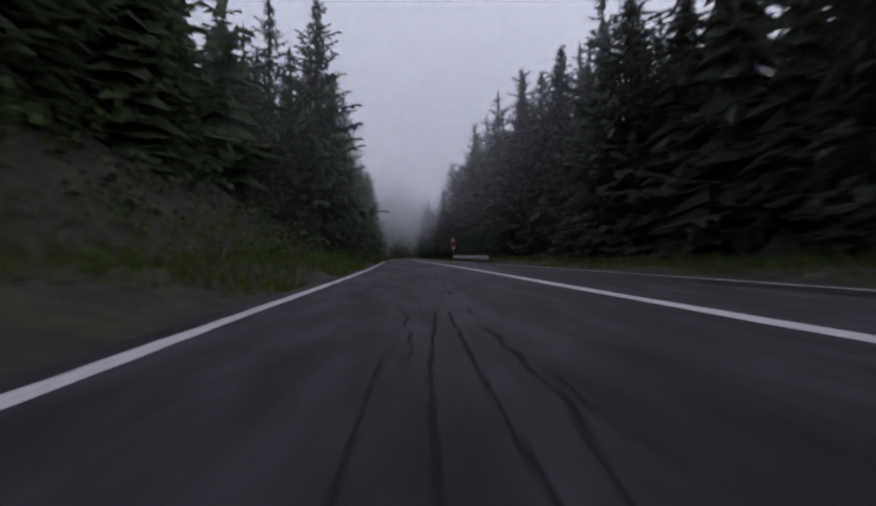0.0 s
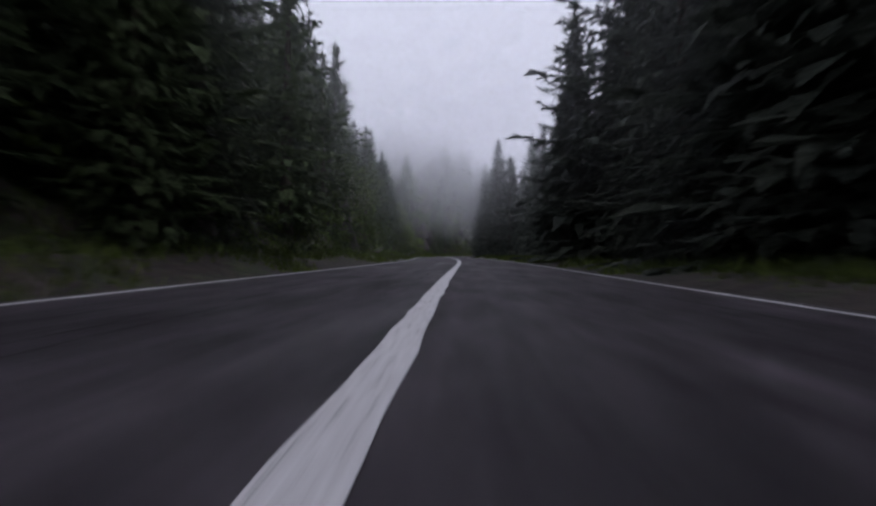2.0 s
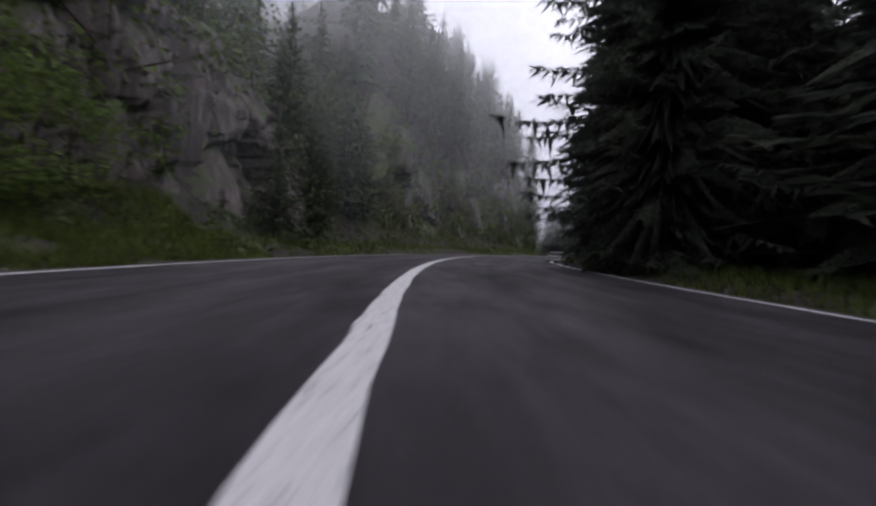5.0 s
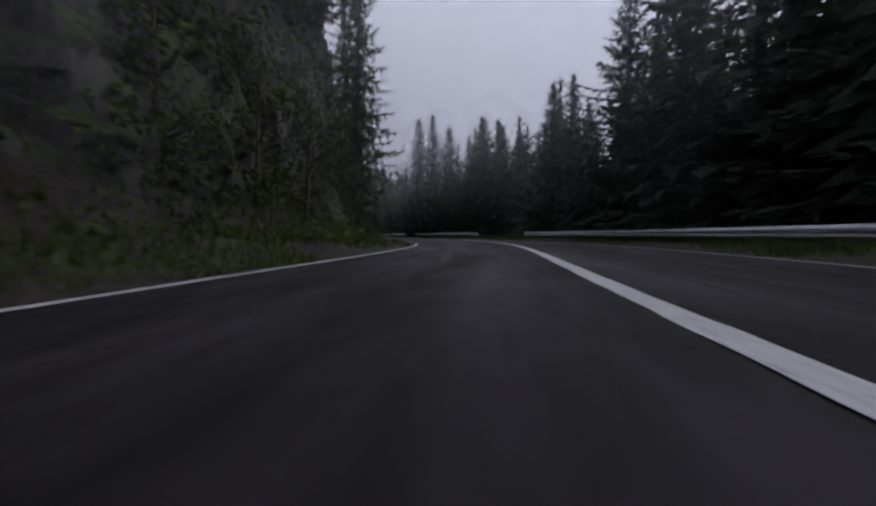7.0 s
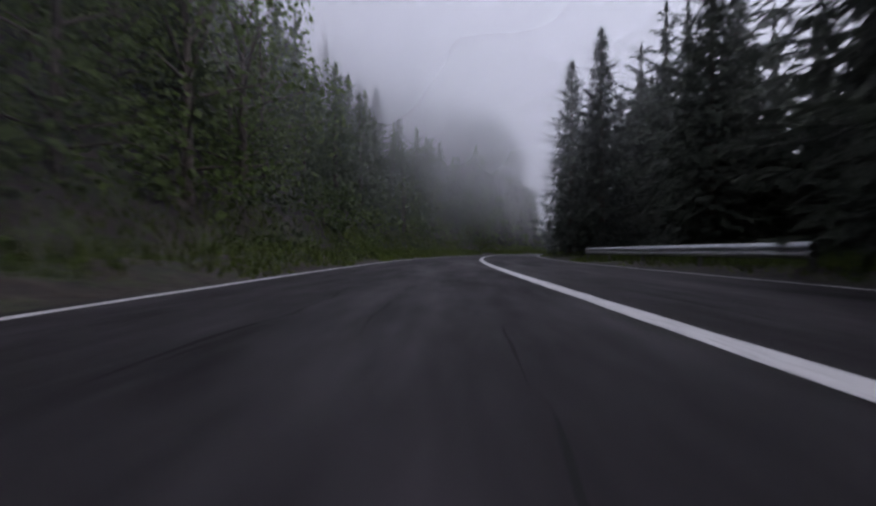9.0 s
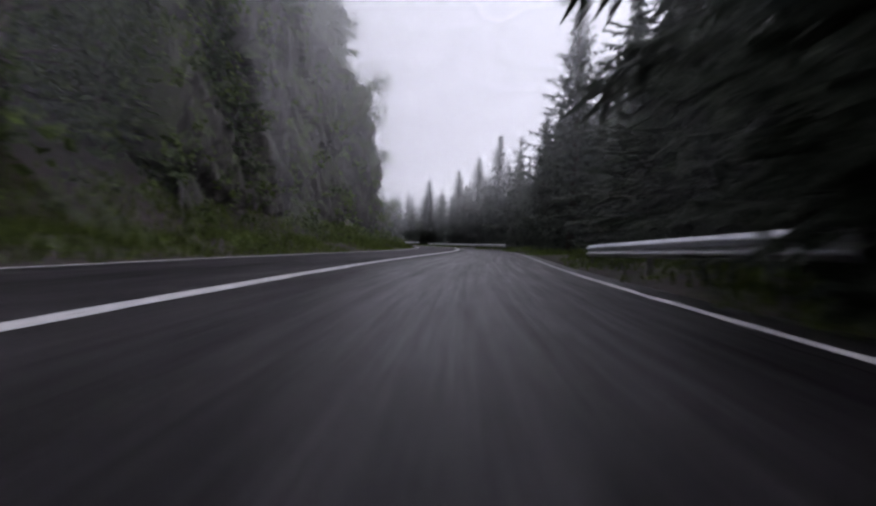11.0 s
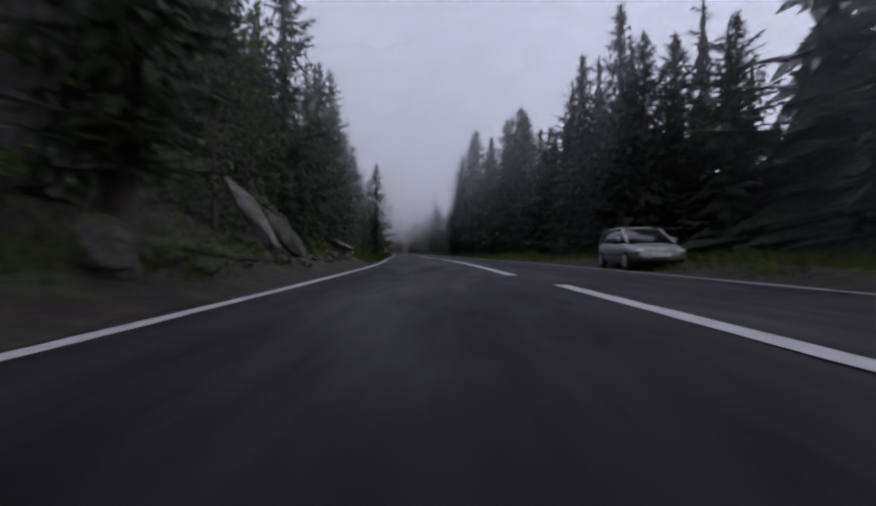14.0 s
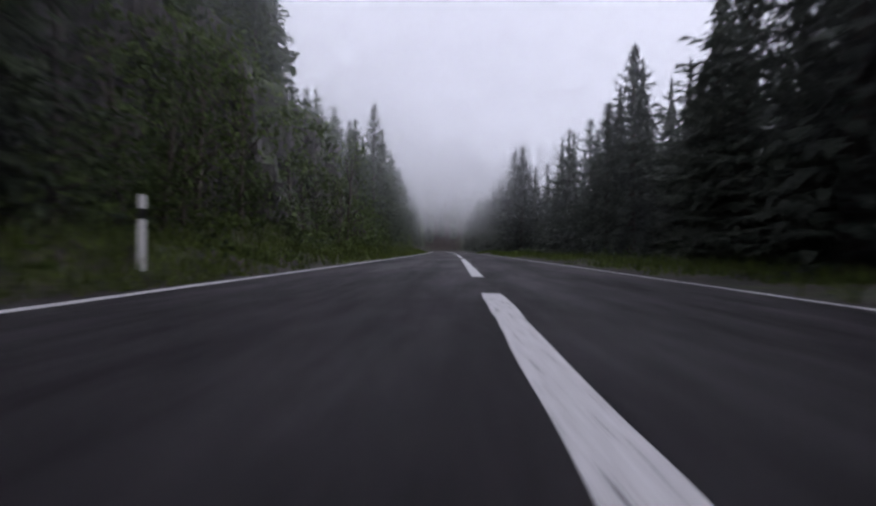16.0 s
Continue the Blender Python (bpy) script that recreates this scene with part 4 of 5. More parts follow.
# ---- rock ----
def blocky(s, z, size_s, size_z, depth, seed, gap):
    """Outward offsets of a broken rock face: tilted facets of many blocks, and the cracks between them."""
    r = np.random.RandomState(seed)
    lo, hi = s.min(), s.max()
    zl, zh = z.min(), z.max()
    n = int((hi - lo) / size_s * (zh - zl) / size_z) + 6
    cs, cz = r.uniform(lo, hi, n), r.uniform(zl, zh, n)
    off, ts, tz = r.uniform(0, depth, n), r.uniform(-.35, .35, n), r.uniform(-.25, .25, n)
    P = np.stack([s.ravel() / size_s, z.ravel() / size_z], 1)
    C = np.stack([cs / size_s, cz / size_z], 1)
    out, crack = np.empty(len(P)), np.empty(len(P))
    for i in range(0, len(P), 4000):
        d2 = ((P[i:i + 4000, None] - C[None]) ** 2).sum(2)
        k = d2.argmin(1)
        two = np.sqrt(np.partition(d2, 1, 1)[:, :2])
        crack[i:i + 4000] = np.exp(-((two[:, 1] - two[:, 0]) / gap) ** 2)
        out[i:i + 4000] = off[k] + ts[k] * (s.ravel()[i:i + 4000] - cs[k]) + tz[k] * (z.ravel()[i:i + 4000] - cz[k])
    return out.reshape(s.shape), crack.reshape(s.shape)


def build_cliffs():
    mats = [ROCK, ROCK_BARE, ROCK, ROCK_STREAKED, ROCK, ROCK]
    for i, (a, b, h, e) in enumerate(CLIFFS):
        fine = 0.17 if i in (1, 3) else 0.3
        s = np.arange(a, b + 0.01, fine)
        f = np.linspace(-0.06, 1.12, int(h / fine))
        S2, F2 = np.meshgrid(s, f, indexing="ij")
        H2 = h * np.clip((S2 - a) / 6 + 0.15, 0, 1) * np.clip((b - S2) / 6 + 0.15, 0, 1)
        Z2 = F2 * H2
        big, split = blocky(S2, Z2, 2.6, 5.4, 1.3, 101 + i, 0.12)
        mid, seam = blocky(S2, Z2, 0.8, 2.4, 0.5, 200 + i, 0.14)
        small = mid + blocky(S2, Z2, 0.42, 0.8, 0.2, 250 + i, 0.1)[0]
        lean = 0.16 * Z2 + np.clip(F2 - 0.92, 0, 1) * 14
        D = -(wl(S2) + e + 1.0) - lean + big + small * 0.75 - split * 0.55 - seam * 0.16 + (wave(S2, Z2, 5, i) - 0.5) * 0.8
        x, y = at(S2, D)
        z = ground_z(S2, -(wl(S2) + e - 0.6)) + Z2 + (wave(S2, Z2, 1.0, 9) - 0.5) * 0.25
        me = mesh_from("rock_cliff", np.stack([x, y, z], -1).reshape(-1, 3), grid_faces(*S2.shape), mats[i])
        tagged(new("rock_cliff", me), "broken grey rock cliff with moss and plants on its ledges", "cliff", "roadside cliffs", "structure")


def rock_mesh(seed, flat=0.75, cuts=12):
    rng = random.Random(seed)
    bm = bmesh.new()
    bmesh.ops.create_icosphere(bm, subdivisions=3, radius=1)
    planes = []
    for k in range(cuts):
        v = Vector((rng.gauss(0, 1), rng.gauss(0, 1), rng.gauss(0, 0.8))).normalized()
        planes.append((v, rng.uniform(0.38, 0.75)))
    for v in bm.verts:
        for p, dist in planes:
            over = v.co.dot(p) - dist
            if over > 0:
                v.co -= p * over
        v.co += v.co.normalized() * (noise.noise(v.co * 2.5 + Vector((seed, 0, 0))) * 0.08)
        v.co.z *= flat
    return bm


def build_rocks():
    rng = random.Random(3)
    spec = [(411.5, -5.5, (0.8, 0.7, 0.75), 0.35, 10, ROCK_BARE, "large grey boulder lying at the foot of the cliff"),
            (472.2, -6.1, (1.25, 0.55, 0.34), 0.45, 28, ROCK_PALE, "long leaning pale rock slab on the bank"),
            (460.6, -6.3, (1.7, 0.5, 0.36), 0.8, 58, ROCK_PALE, "tall leaning rock slab beside the road"),
            (461.9, -6.1, (1.5, 0.85, 0.5), 0.6, 50, ROCK_BARE, "thick grey rock slab leaning against the bank"),
            (452.8, -5.15, (0.42, 0.38, 0.38), 0.28, 30, ROCK_BARE, "leaning reddish grey rock block"),
            (447.2, -6.0, (0.5, 0.48, 0.6), 0.55, 10, ROCK_BARE, "reddish boulder on a heap of fallen rock"),
            (447.9, -5.6, (0.42, 0.34, 0.3), 0.1, 15, ROCK_BARE, "grey rock in a heap of fallen rock"),
            (446.7, -5.8, (0.55, 0.4, 0.42), 0.1, -20, ROCK_BARE, "grey rock in a heap of fallen rock"),
            (448.9, -6.3, (0.7, 0.35, 0.35), 0.3, 35, ROCK_DARK, "dark rock slab in a heap of fallen rock"),
            (149.4, -6.6, (0.5, 0.42, 0.42), 0.6, 12, ROCK_PALE, "pale boulder at the edge of the verge"),
            (151.6, -6.9, (0.6, 0.4, 0.3), 0.6, -10, ROCK_BARE, "grey boulder half sunk in the verge"),
            (111, 8.0, (0.85, 0.6, 1.0), 0.6, 0, ROCK_PALE, "pale boulder at the wood's edge"),
            (137, -6.0, (0.5, 0.35, 0.2), 0.3, 5, ROCK_BARE, "flat pale rock slab on the grassy verge"),
            (133, -6.8, (0.6, 0.4, 0.24), 0.3, 8, ROCK, "flat pale rock slab on the grassy verge"),
            (111, -7.5, (1.4, 0.6, 0.5), 0.8, -30, ROCK_BARE, "leaning pale rock slab below the cliff")]
    for i, (s, d, size, lift, tilt, mat, label) in enumerate(spec):
        me = to_mesh("boulder", rock_mesh(60 + i), mat)
        ob = new("boulder", me)
        x, y, z = put(s, d)
        ob.matrix_world = Matrix.Translation((x, y, z + size[2] * 0.45 + (lift if s > 440 else 0))) @ Euler((0, radians(tilt), heading(s) + rng.uniform(-.3, .3) + (0.2 if "leaning" in label else 1.2))).to_matrix().to_4x4() @ Matrix.Diagonal((*size, 1))
        tagged(ob, label, "boulder", "roadside boulders")
    stones = [to_mesh("stone", rock_mesh(90 + i, 0.6, 7), ROCK_BARE if i % 2 else ROCK) for i in range(4)]
    for a, b, count in ((100, 140, 26), (140, 160, 10), (238, 262, 50), (395, 432, 26), (424, 446, 30), (432, 480, 40), (446, 450, 18), (447, 470, 36), (454, 461, 24)):
        for k in range(count):
            s = rng.uniform(a, b)
            d = -float(wl(s)) - rng.uniform(1.4, 3.4)
            ob = new("stone", rng.choice(stones))
            r = rng.uniform(0.1, 0.34)
            x, y, z = put(s, d)
            ob.matrix_world = Matrix.Translation((x, y, z + r * 0.25)) @ Euler((rng.uniform(-.3, .3), rng.uniform(-.3, .3), rng.uniform(0, 6))).to_matrix().to_4x4() @ Matrix.Diagonal((r * rng.uniform(1, 1.8), r, r, 1))
            tagged(ob, "small grey stone fallen on the verge", "stone", "fallen stones")
    # broken asphalt and bared earth where the road's edge has crumbled away
    earth = plain("bare_earth", (0.055, 0.039, 0.033), 0.95, 0, 0.5, 9, 0.7)
    bits = [to_mesh("fragment", rock_mesh(110 + i, 0.35, 9), TAR) for i in range(3)]
    clods = [to_mesh("clod", rock_mesh(120 + i, 0.55, 6), earth) for i in range(3)]
    for k in range(100):
        s = rng.uniform(239.2, 245.5) if k < 30 else rng.uniform(237, 250)
        e = rng.uniform(0.1, 0.6) if k < 30 else rng.uniform(0.8, 2.2)
        ob = new("asphalt_fragment" if k < 30 else "earth_clod", rng.choice(bits if k < 30 else clods))
        r = rng.uniform(0.03, 0.075) if k < 30 else rng.uniform(0.06, 0.15)
        x, y = at(s, -float(wl(s)) - e)
        z = 0.02 - 0.018 * float(wl(s)) if e < 0.2 else float(ground_z(s, -float(wl(s)) - e)) + 0.3 * r
        ob.matrix_world = Matrix.Translation((float(x), float(y), z)) @ Euler((rng.uniform(-.2, .2), rng.uniform(-.2, .2), rng.uniform(0, 6))).to_matrix().to_4x4() @ Matrix.Diagonal((r * rng.uniform(1, 1.9), r, r, 1))
        if k < 30:
            tagged(ob, "loose dark lump of broken asphalt at the road's edge", "asphalt lump", "asphalt lumps")
        else:
            tagged(ob, "clod of bare brown earth on the eroded verge", "earth clod", "earth clods")
    # layered rubble bank
    slabs = []
    for i in range(5):
        bm = bmesh.new()
        bmesh.ops.create_cube(bm, size=1)
        bmesh.ops.subdivide_edges(bm, edges=bm.edges[:], cuts=2)
        for v in bm.verts:
            v.co += Vector([noise.noise(v.co * 2 + Vector((i * 7, k * 3, 0))) * 0.22 for k in range(3)])
        slabs.append(to_mesh("slab", bm, ROCK_DARK))
    bank = new("rubble_bank")
    tagged(bank, "bank of dark thin layered rock slabs beside the road", "rock bank")
    ss, zz = np.linspace(156.5, 173.2, 90), np.linspace(-0.3, 1, 26)
    S2, L2 = np.meshgrid(ss, zz, indexing="ij")
    crest = np.interp(S2, [156.5, 159, 163, 168, 171.5, 173.2], [0.5, 2.3, 2.75, 2.5, 1.9, 0.5]) + 0.5 * (wave(S2, 0 * S2, 1.6, 4) - 0.5)
    push, gap = blocky(S2, crest * L2, 1.1, 0.45, 0.5, 31, 0.14)
    E2 = 2.75 + np.maximum(L2, 0) * 1.3 + 2.2 * np.clip(L2 - 0.86, 0, 1) / 0.14 - 0.8 * push + 0.22 * gap + 0.25 * (wave(S2, crest * L2, 0.5, 3) - 0.5)
    x, y = at(S2, -wl(S2) - E2)
    part("core", mesh_from("core", np.stack([x, y, crest * L2 + 0.1 * (wave(S2, L2 * 5, 0.7, 6) - 0.5)], -1).reshape(-1, 3), grid_faces(*S2.shape), ROCK_DARK), bank)
    for k in range(280):
        s = rng.uniform(157, 173)
        lev = rng.random() ** 0.8
        top = float(np.interp(s, [156.5, 159, 163, 168, 171.5, 173.2], [0.5, 2.3, 2.75, 2.5, 1.9, 0.5]))
        x, y = at(s, -float(wl(s)) - 2.65 - lev * 1.3 - rng.uniform(-0.1, 0.25))
        ob = part("slab", rng.choice(slabs), bank)
        ob.matrix_world = Matrix.Translation((x, y, 0.02 + lev * top + rng.uniform(-.1, .1))) @ Euler((rng.uniform(-.2, .2), rng.uniform(-.25, .12), heading(s) + 1.57 + rng.uniform(-.4, .4))).to_matrix().to_4x4() @ Matrix.Diagonal((rng.uniform(0.22, 0.85), rng.uniform(0.35, 0.7), rng.uniform(0.06, 0.24), 1))


# how thick the mist lies along the road: places, densities
MIST = ([0, 60, 110, 150, 190, 230, 300, 330, 400, 440, 480, 560, 700], [0.8, 0.9, 0.9, 0.85, 1.15, 1.0, 1.35, 1.8, 2.2, 1.9, 1.5, 1.4, 1.3])


# ---- mist hanging between the trees, open over the road ----
def mist_material():
    m = bpy.data.materials.new("thin_mist")
    m.use_nodes = True
    n, l = m.node_tree.nodes, m.node_tree.links
    n.clear()
    out = n.new("ShaderNodeOutputMaterial")
    clear_ = n.new("ShaderNodeBsdfTransparent")
    dif = n.new("ShaderNodeBsdfDiffuse")
    trl = n.new("ShaderNodeBsdfTranslucent")
    for b in (dif, trl):
        b.inputs[0].default_value = (0.945, 0.945, 0.985, 1)
    half = n.new("ShaderNodeMixShader")
    half.inputs[0].default_value = 0.75
    l.new(dif.outputs[0], half.inputs[1])
    l.new(trl.outputs[0], half.inputs[2])
    uv = n.new("ShaderNodeUVMap").outputs[0]
    sep = n.new("ShaderNodeSeparateXYZ")
    l.new(uv, sep.inputs[0])
    tc = n.new("ShaderNodeTexCoord").outputs["Object"]
    a = noise_node(n, l, 0.06, 3, 0.5, tc)
    mul = n.new("ShaderNodeMath")
    mul.operation = "MULTIPLY"
    l.new(sep.outputs[0], mul.inputs[0])
    r = n.new("ShaderNodeMapRange")
    r.inputs[1].default_value, r.inputs[2].default_value, r.inputs[3].default_value, r.inputs[4].default_value = 0.3, 0.7, 0.85, 1.1
    l.new(a.outputs[0], r.inputs[0])
    l.new(r.outputs[0], mul.inputs[1])
    mix = n.new("ShaderNodeMixShader")
    l.new(mul.outputs[0], mix.inputs[0])
    l.new(clear_.outputs[0], mix.inputs[1])
    l.new(half.outputs[0], mix.inputs[2])
    l.new(mix.outputs[0], out.inputs[0])
    return m


def build_mist(start, end, step):
    """Thin upright veils across the valley, thicker towards the cloud base, each with an opening for the road."""
    V, F, U = [], [], []
    road = np.stack([RX[::2], RY[::2]], 1)
    s0 = start
    while s0 < end:
        d = np.concatenate([[-130, -100, -70, -45, -34, -26, -20, -16, -13], np.arange(-10.5, 10.6, 1.0), [13, 16, 20, 26, 34, 45, 70, 100, 130]])
        z = np.array([-8, -1, 0, 0.9, 1.8, 2.7, 3.7, 5, 6.5, 8.5, 11, 14, 18, 23, 30, 38, 48, 58, 68.0])
        D, Z = np.meshgrid(d, z, indexing="ij")
        a = float(heading(s0))
        lean = 0.012 * np.maximum(Z, 0) ** 2
        X = np.interp(s0, SA, RX) + D * math.cos(a) + lean * math.sin(a)
        Y = np.interp(s0, SA, RY) + D * math.sin(a) - lean * math.cos(a)
        dist = np.sqrt(((np.stack([X[:, 0], Y[:, 0]], 1)[:, None] - road[None]) ** 2).sum(2)).min(1)[:, None]
        gap = np.hypot(np.maximum(dist - 2.6, 0), np.maximum(Z, 0)) - 1.3
        fade = np.clip(gap / 8.5, 0, 1)
        fade = fade * fade * (3 - 2 * fade)
        thick = 0.0056 * float(np.interp(s0, *MIST)) * (1 + np.clip((Z - 11) / 11, 0, 5) * (np.interp(D, [-16, -4], [1, 0.3]) if 222 < s0 < 322 else 1))
        if 322 < s0 < 374:
            thick = thick * np.interp(D, [-12, -4], [1.6, 1])
        alpha = (1 - np.exp(-thick * step)) * fade * np.interp(Z, [0, 48, 68], [1, 1, 0]) * np.interp(D - 0.4 * Z, [3, 9], [1, 0.9]) * np.clip((130 - np.abs(D)) / 60, 0, 1)
        base = len(V)
        V.extend(np.stack([X, Y, Z], -1).reshape(-1, 3).tolist())
        U.extend(np.stack([alpha, Z], -1).reshape(-1, 2).tolist())
        open_ = (gap > 0).ravel()
        for q in grid_faces(*D.shape):
            if open_[q].all():
                F.append((q + base).tolist())
        s0 += step
    me = mesh_from("mist", np.array(V), F, mist_material(), True, np.array(U))
    tagged(new("mist", me), "thin grey mist hanging in the forest", "mist", kind="stuff")


# ---- guardrails, sign, posts ----
def build_guardrail(a, b, d, lift=0.0, lift2=None):
    lift2 = lift if lift2 is None else lift2
    root = new("guardrail")
    x, y = at(a, d)
    root.location = (x, y, -0.1)
    tagged(root, "galvanised steel W-beam guardrail on weathered posts", "guardrail", "guardrails")
    prof = [(0.01, 0.32), (-0.02, 0.31), (-0.085, 0.255), (-0.09, 0.235), (-0.085, 0.215), (-0.01, 0.17), (-0.01, 0.145), (-0.085, 0.10), (-0.09, 0.08), (-0.085, 0.06), (-0.02, 0.01), (0.01, 0)]
    prof = prof + [(u + 0.012, v) for u, v in prof[::-1]]
    s = np.append(np.arange(a, b, 1.0), b)
    n, c = len(s), len(prof)
    f = (s - a) / (b - a)
    top = 0.34 + lift * (1 - f) + lift2 * f
    U, Vv = np.array(prof).T
    S2 = np.repeat(s[:, None], c, 1)
    X, Y = at(S2, d + U[None])
    Z = top[:, None] + Vv[None]
    faces = grid_faces(n, c).tolist() + [[i * c + c - 1, i * c, (i + 1) * c, (i + 1) * c + c - 1] for i in range(n - 1)]
    faces += [list(range(c)), list(range((n - 1) * c, n * c))[::-1]]
    me = mesh_from("beam", np.stack([X, Y, Z], -1).reshape(-1, 3), faces, STEEL)
    ob = part("beam", me, root)
    ob.matrix_parent_inverse = root.matrix_basis.inverted()
    bm = bmesh.new()
    for u0, u1, v0, v1 in ((-0.05, 0.05, -0.03, -0.022), (-0.05, 0.05, 0.022, 0.03), (-0.006, 0.006, -0.022, 0.022)):
        bmesh.ops.create_cube(bm, size=1, matrix=Matrix.Translation(((u0 + u1) / 2, (v0 + v1) / 2, -0.17)) @ Matrix.Diagonal((u1 - u0, v1 - v0, 1.64, 1)))
    post = to_mesh("post", bm, POST_STEEL)
    k = max(2, int(round((b - a) / 4.0)) + 1)
    for ss in np.linspace(a + 0.1, b - 0.1, k):
        g = (ss - a) / (b - a)
        x, y = at(ss, d + 0.075)
        p = part("post", post, root)
        p.matrix_parent_inverse = root.matrix_basis.inverted()
        p.matrix_basis = Matrix.Translation((x, y, lift * (1 - g) + lift2 * g)) @ Matrix.Rotation(heading(ss), 4, "Z")


def build_rails():
    for a, b, d, l0, l1 in ((31.5, 54.8, 4.95, -0.17, -0.03), (155.5, 168, 5.5, -0.33, -0.52), (205, 251.5, 6.0, -0.04, -0.04), (261, 281, 5.7, -0.03, -0.03), (284.5, 301, 5.6, -0.03, -0.03),
                            (351, 361, 5.4, 0.09, -0.1), (397.5, 436.5, 5.7, -0.03, -0.2), (440, 448.7, 5.3, -0.03, -0.03)):
        build_guardrail(a, b, d, l0, l1)


def build_sign():
    red = plain("sign_red", (0.42, 0.03, 0.05), 0.4, 0, 0.15)
    white = plain("sign_white", (0.75, 0.73, 0.74), 0.4, 0, 0.1)
    blue = plain("sign_blue", (0.04, 0.035, 0.25), 0.4, 0, 0.15)
    black = plain("sign_black", (0.02, 0.02, 0.02), 0.5)
    s, d = 57.2, 5.35
    x, y, z = put(s, d)
    root = new("road_sign")
    root.matrix_world = Matrix.Translation((x, y, z)) @ Matrix.Rotation(heading(s) + radians(17), 4, "Z") @ Matrix.Rotation(radians(-5), 4, "Y")
    tagged(root, "warning triangle above a round no-stopping sign on one pole", "road sign")
    bm = bmesh.new()
    bmesh.ops.create_cone(bm, cap_ends=True, segments=14, radius1=0.026, radius2=0.026, depth=3.5, matrix=Matrix.Translation((0, 0, 1.35)))
    part("pole", to_mesh("pole", bm, STEEL, False), root, "grey steel pole")

    def disc(name, n, r, zc, yoff, mat, turn, thick=0.012):
        bm = bmesh.new()
        bmesh.ops.create_cone(bm, cap_ends=True, segments=n, radius1=r, radius2=r, depth=thick)
        bmesh.ops.transform(bm, matrix=Matrix.Translation((0, -0.04 - yoff, zc)) @ Matrix.Rotation(radians(90), 4, "X") @ Matrix.Rotation(radians(turn), 4, "Z"), verts=bm.verts)
        return to_mesh(name, bm, mat)

    tri = part("warning_triangle", disc("warning_triangle", 3, 0.43, 2.68, 0, red, 0), root, "white triangle with a red border")
    part("face", disc("face", 3, 0.31, 2.68, 0.008, white, 0), tri)
    part("symbol", disc("symbol", 3, 0.13, 2.66, 0.016, black, 0), tri)
    rnd = part("round_sign", disc("round_sign", 28, 0.36, 2.1, 0, red, 0), root, "blue disc with a red rim and crossed bars")
    part("face", disc("face", 28, 0.29, 2.1, 0.008, blue, 0), rnd)
    for ang in (45, -45):
        bm = bmesh.new()
        bmesh.ops.create_cube(bm, size=1, matrix=Matrix.Translation((0, -0.062, 2.1)) @ Matrix.Rotation(radians(ang), 4, "Y") @ Matrix.Diagonal((0.58, 0.006 + 0.001 * (ang > 0), 0.07, 1)))
        part("bar", to_mesh("bar", bm, red), rnd)
    bm = bmesh.new()
    bmesh.ops.create_cube(bm, size=1, matrix=Matrix.Translation((0.02, -0.045, 1.62)) @ Matrix.Diagonal((0.56, 0.012, 0.2, 1)))
    part("plate", to_mesh("plate", bm, white), root, "small blank white plate")


def build_back_sign():
    grey = plain("sign_back", (0.2, 0.2, 0.21), 0.5, 0.4, 0.2)
    red = plain("sign_rim_red", (0.4, 0.03, 0.05), 0.4, 0, 0.15)
    s, d = 388.0, -6.9
    x, y, z = put(s, d)
    root = new("road_sign")
    root.matrix_world = Matrix.Translation((x, y, z)) @ Matrix.Rotation(heading(s), 4, "Z")
    tagged(root, "triangular warning sign on a pole, its grey back showing", "road sign")
    bm = bmesh.new()
    bmesh.ops.create_cone(bm, cap_ends=True, segments=14, radius1=0.03, radius2=0.03, depth=3.1, matrix=Matrix.Translation((0, 0, 1.2)))
    part("pole", to_mesh("pole", bm, POST_STEEL), root, "grey steel pole")
    for name, r, off, mat in (("back_plate", 0.45, 0.04, grey), ("front_face", 0.43, 0.054, red)):
        bm = bmesh.new()
        bmesh.ops.create_cone(bm, cap_ends=True, segments=3, radius1=r, radius2=r, depth=0.012)
        bmesh.ops.transform(bm, matrix=Matrix.Translation((0, off, 2.5)) @ Matrix.Rotation(radians(90), 4, "X"), verts=bm.verts)
        part(name, to_mesh(name, bm, mat), root)


# ---- parked car ----
def loft(rings, close=True):
    n = len(rings[0])
    v = [p for r in rings for p in r]
    f = []
    for i in range(len(rings) - 1):
        for k in range(n):
            f.append([i * n + k, i * n + (k + 1) % n, (i + 1) * n + (k + 1) % n, (i + 1) * n + k])
    if close:
        f += [list(range(n))[::-1], list(range((len(rings) - 1) * n, len(rings) * n))]
    return v, f


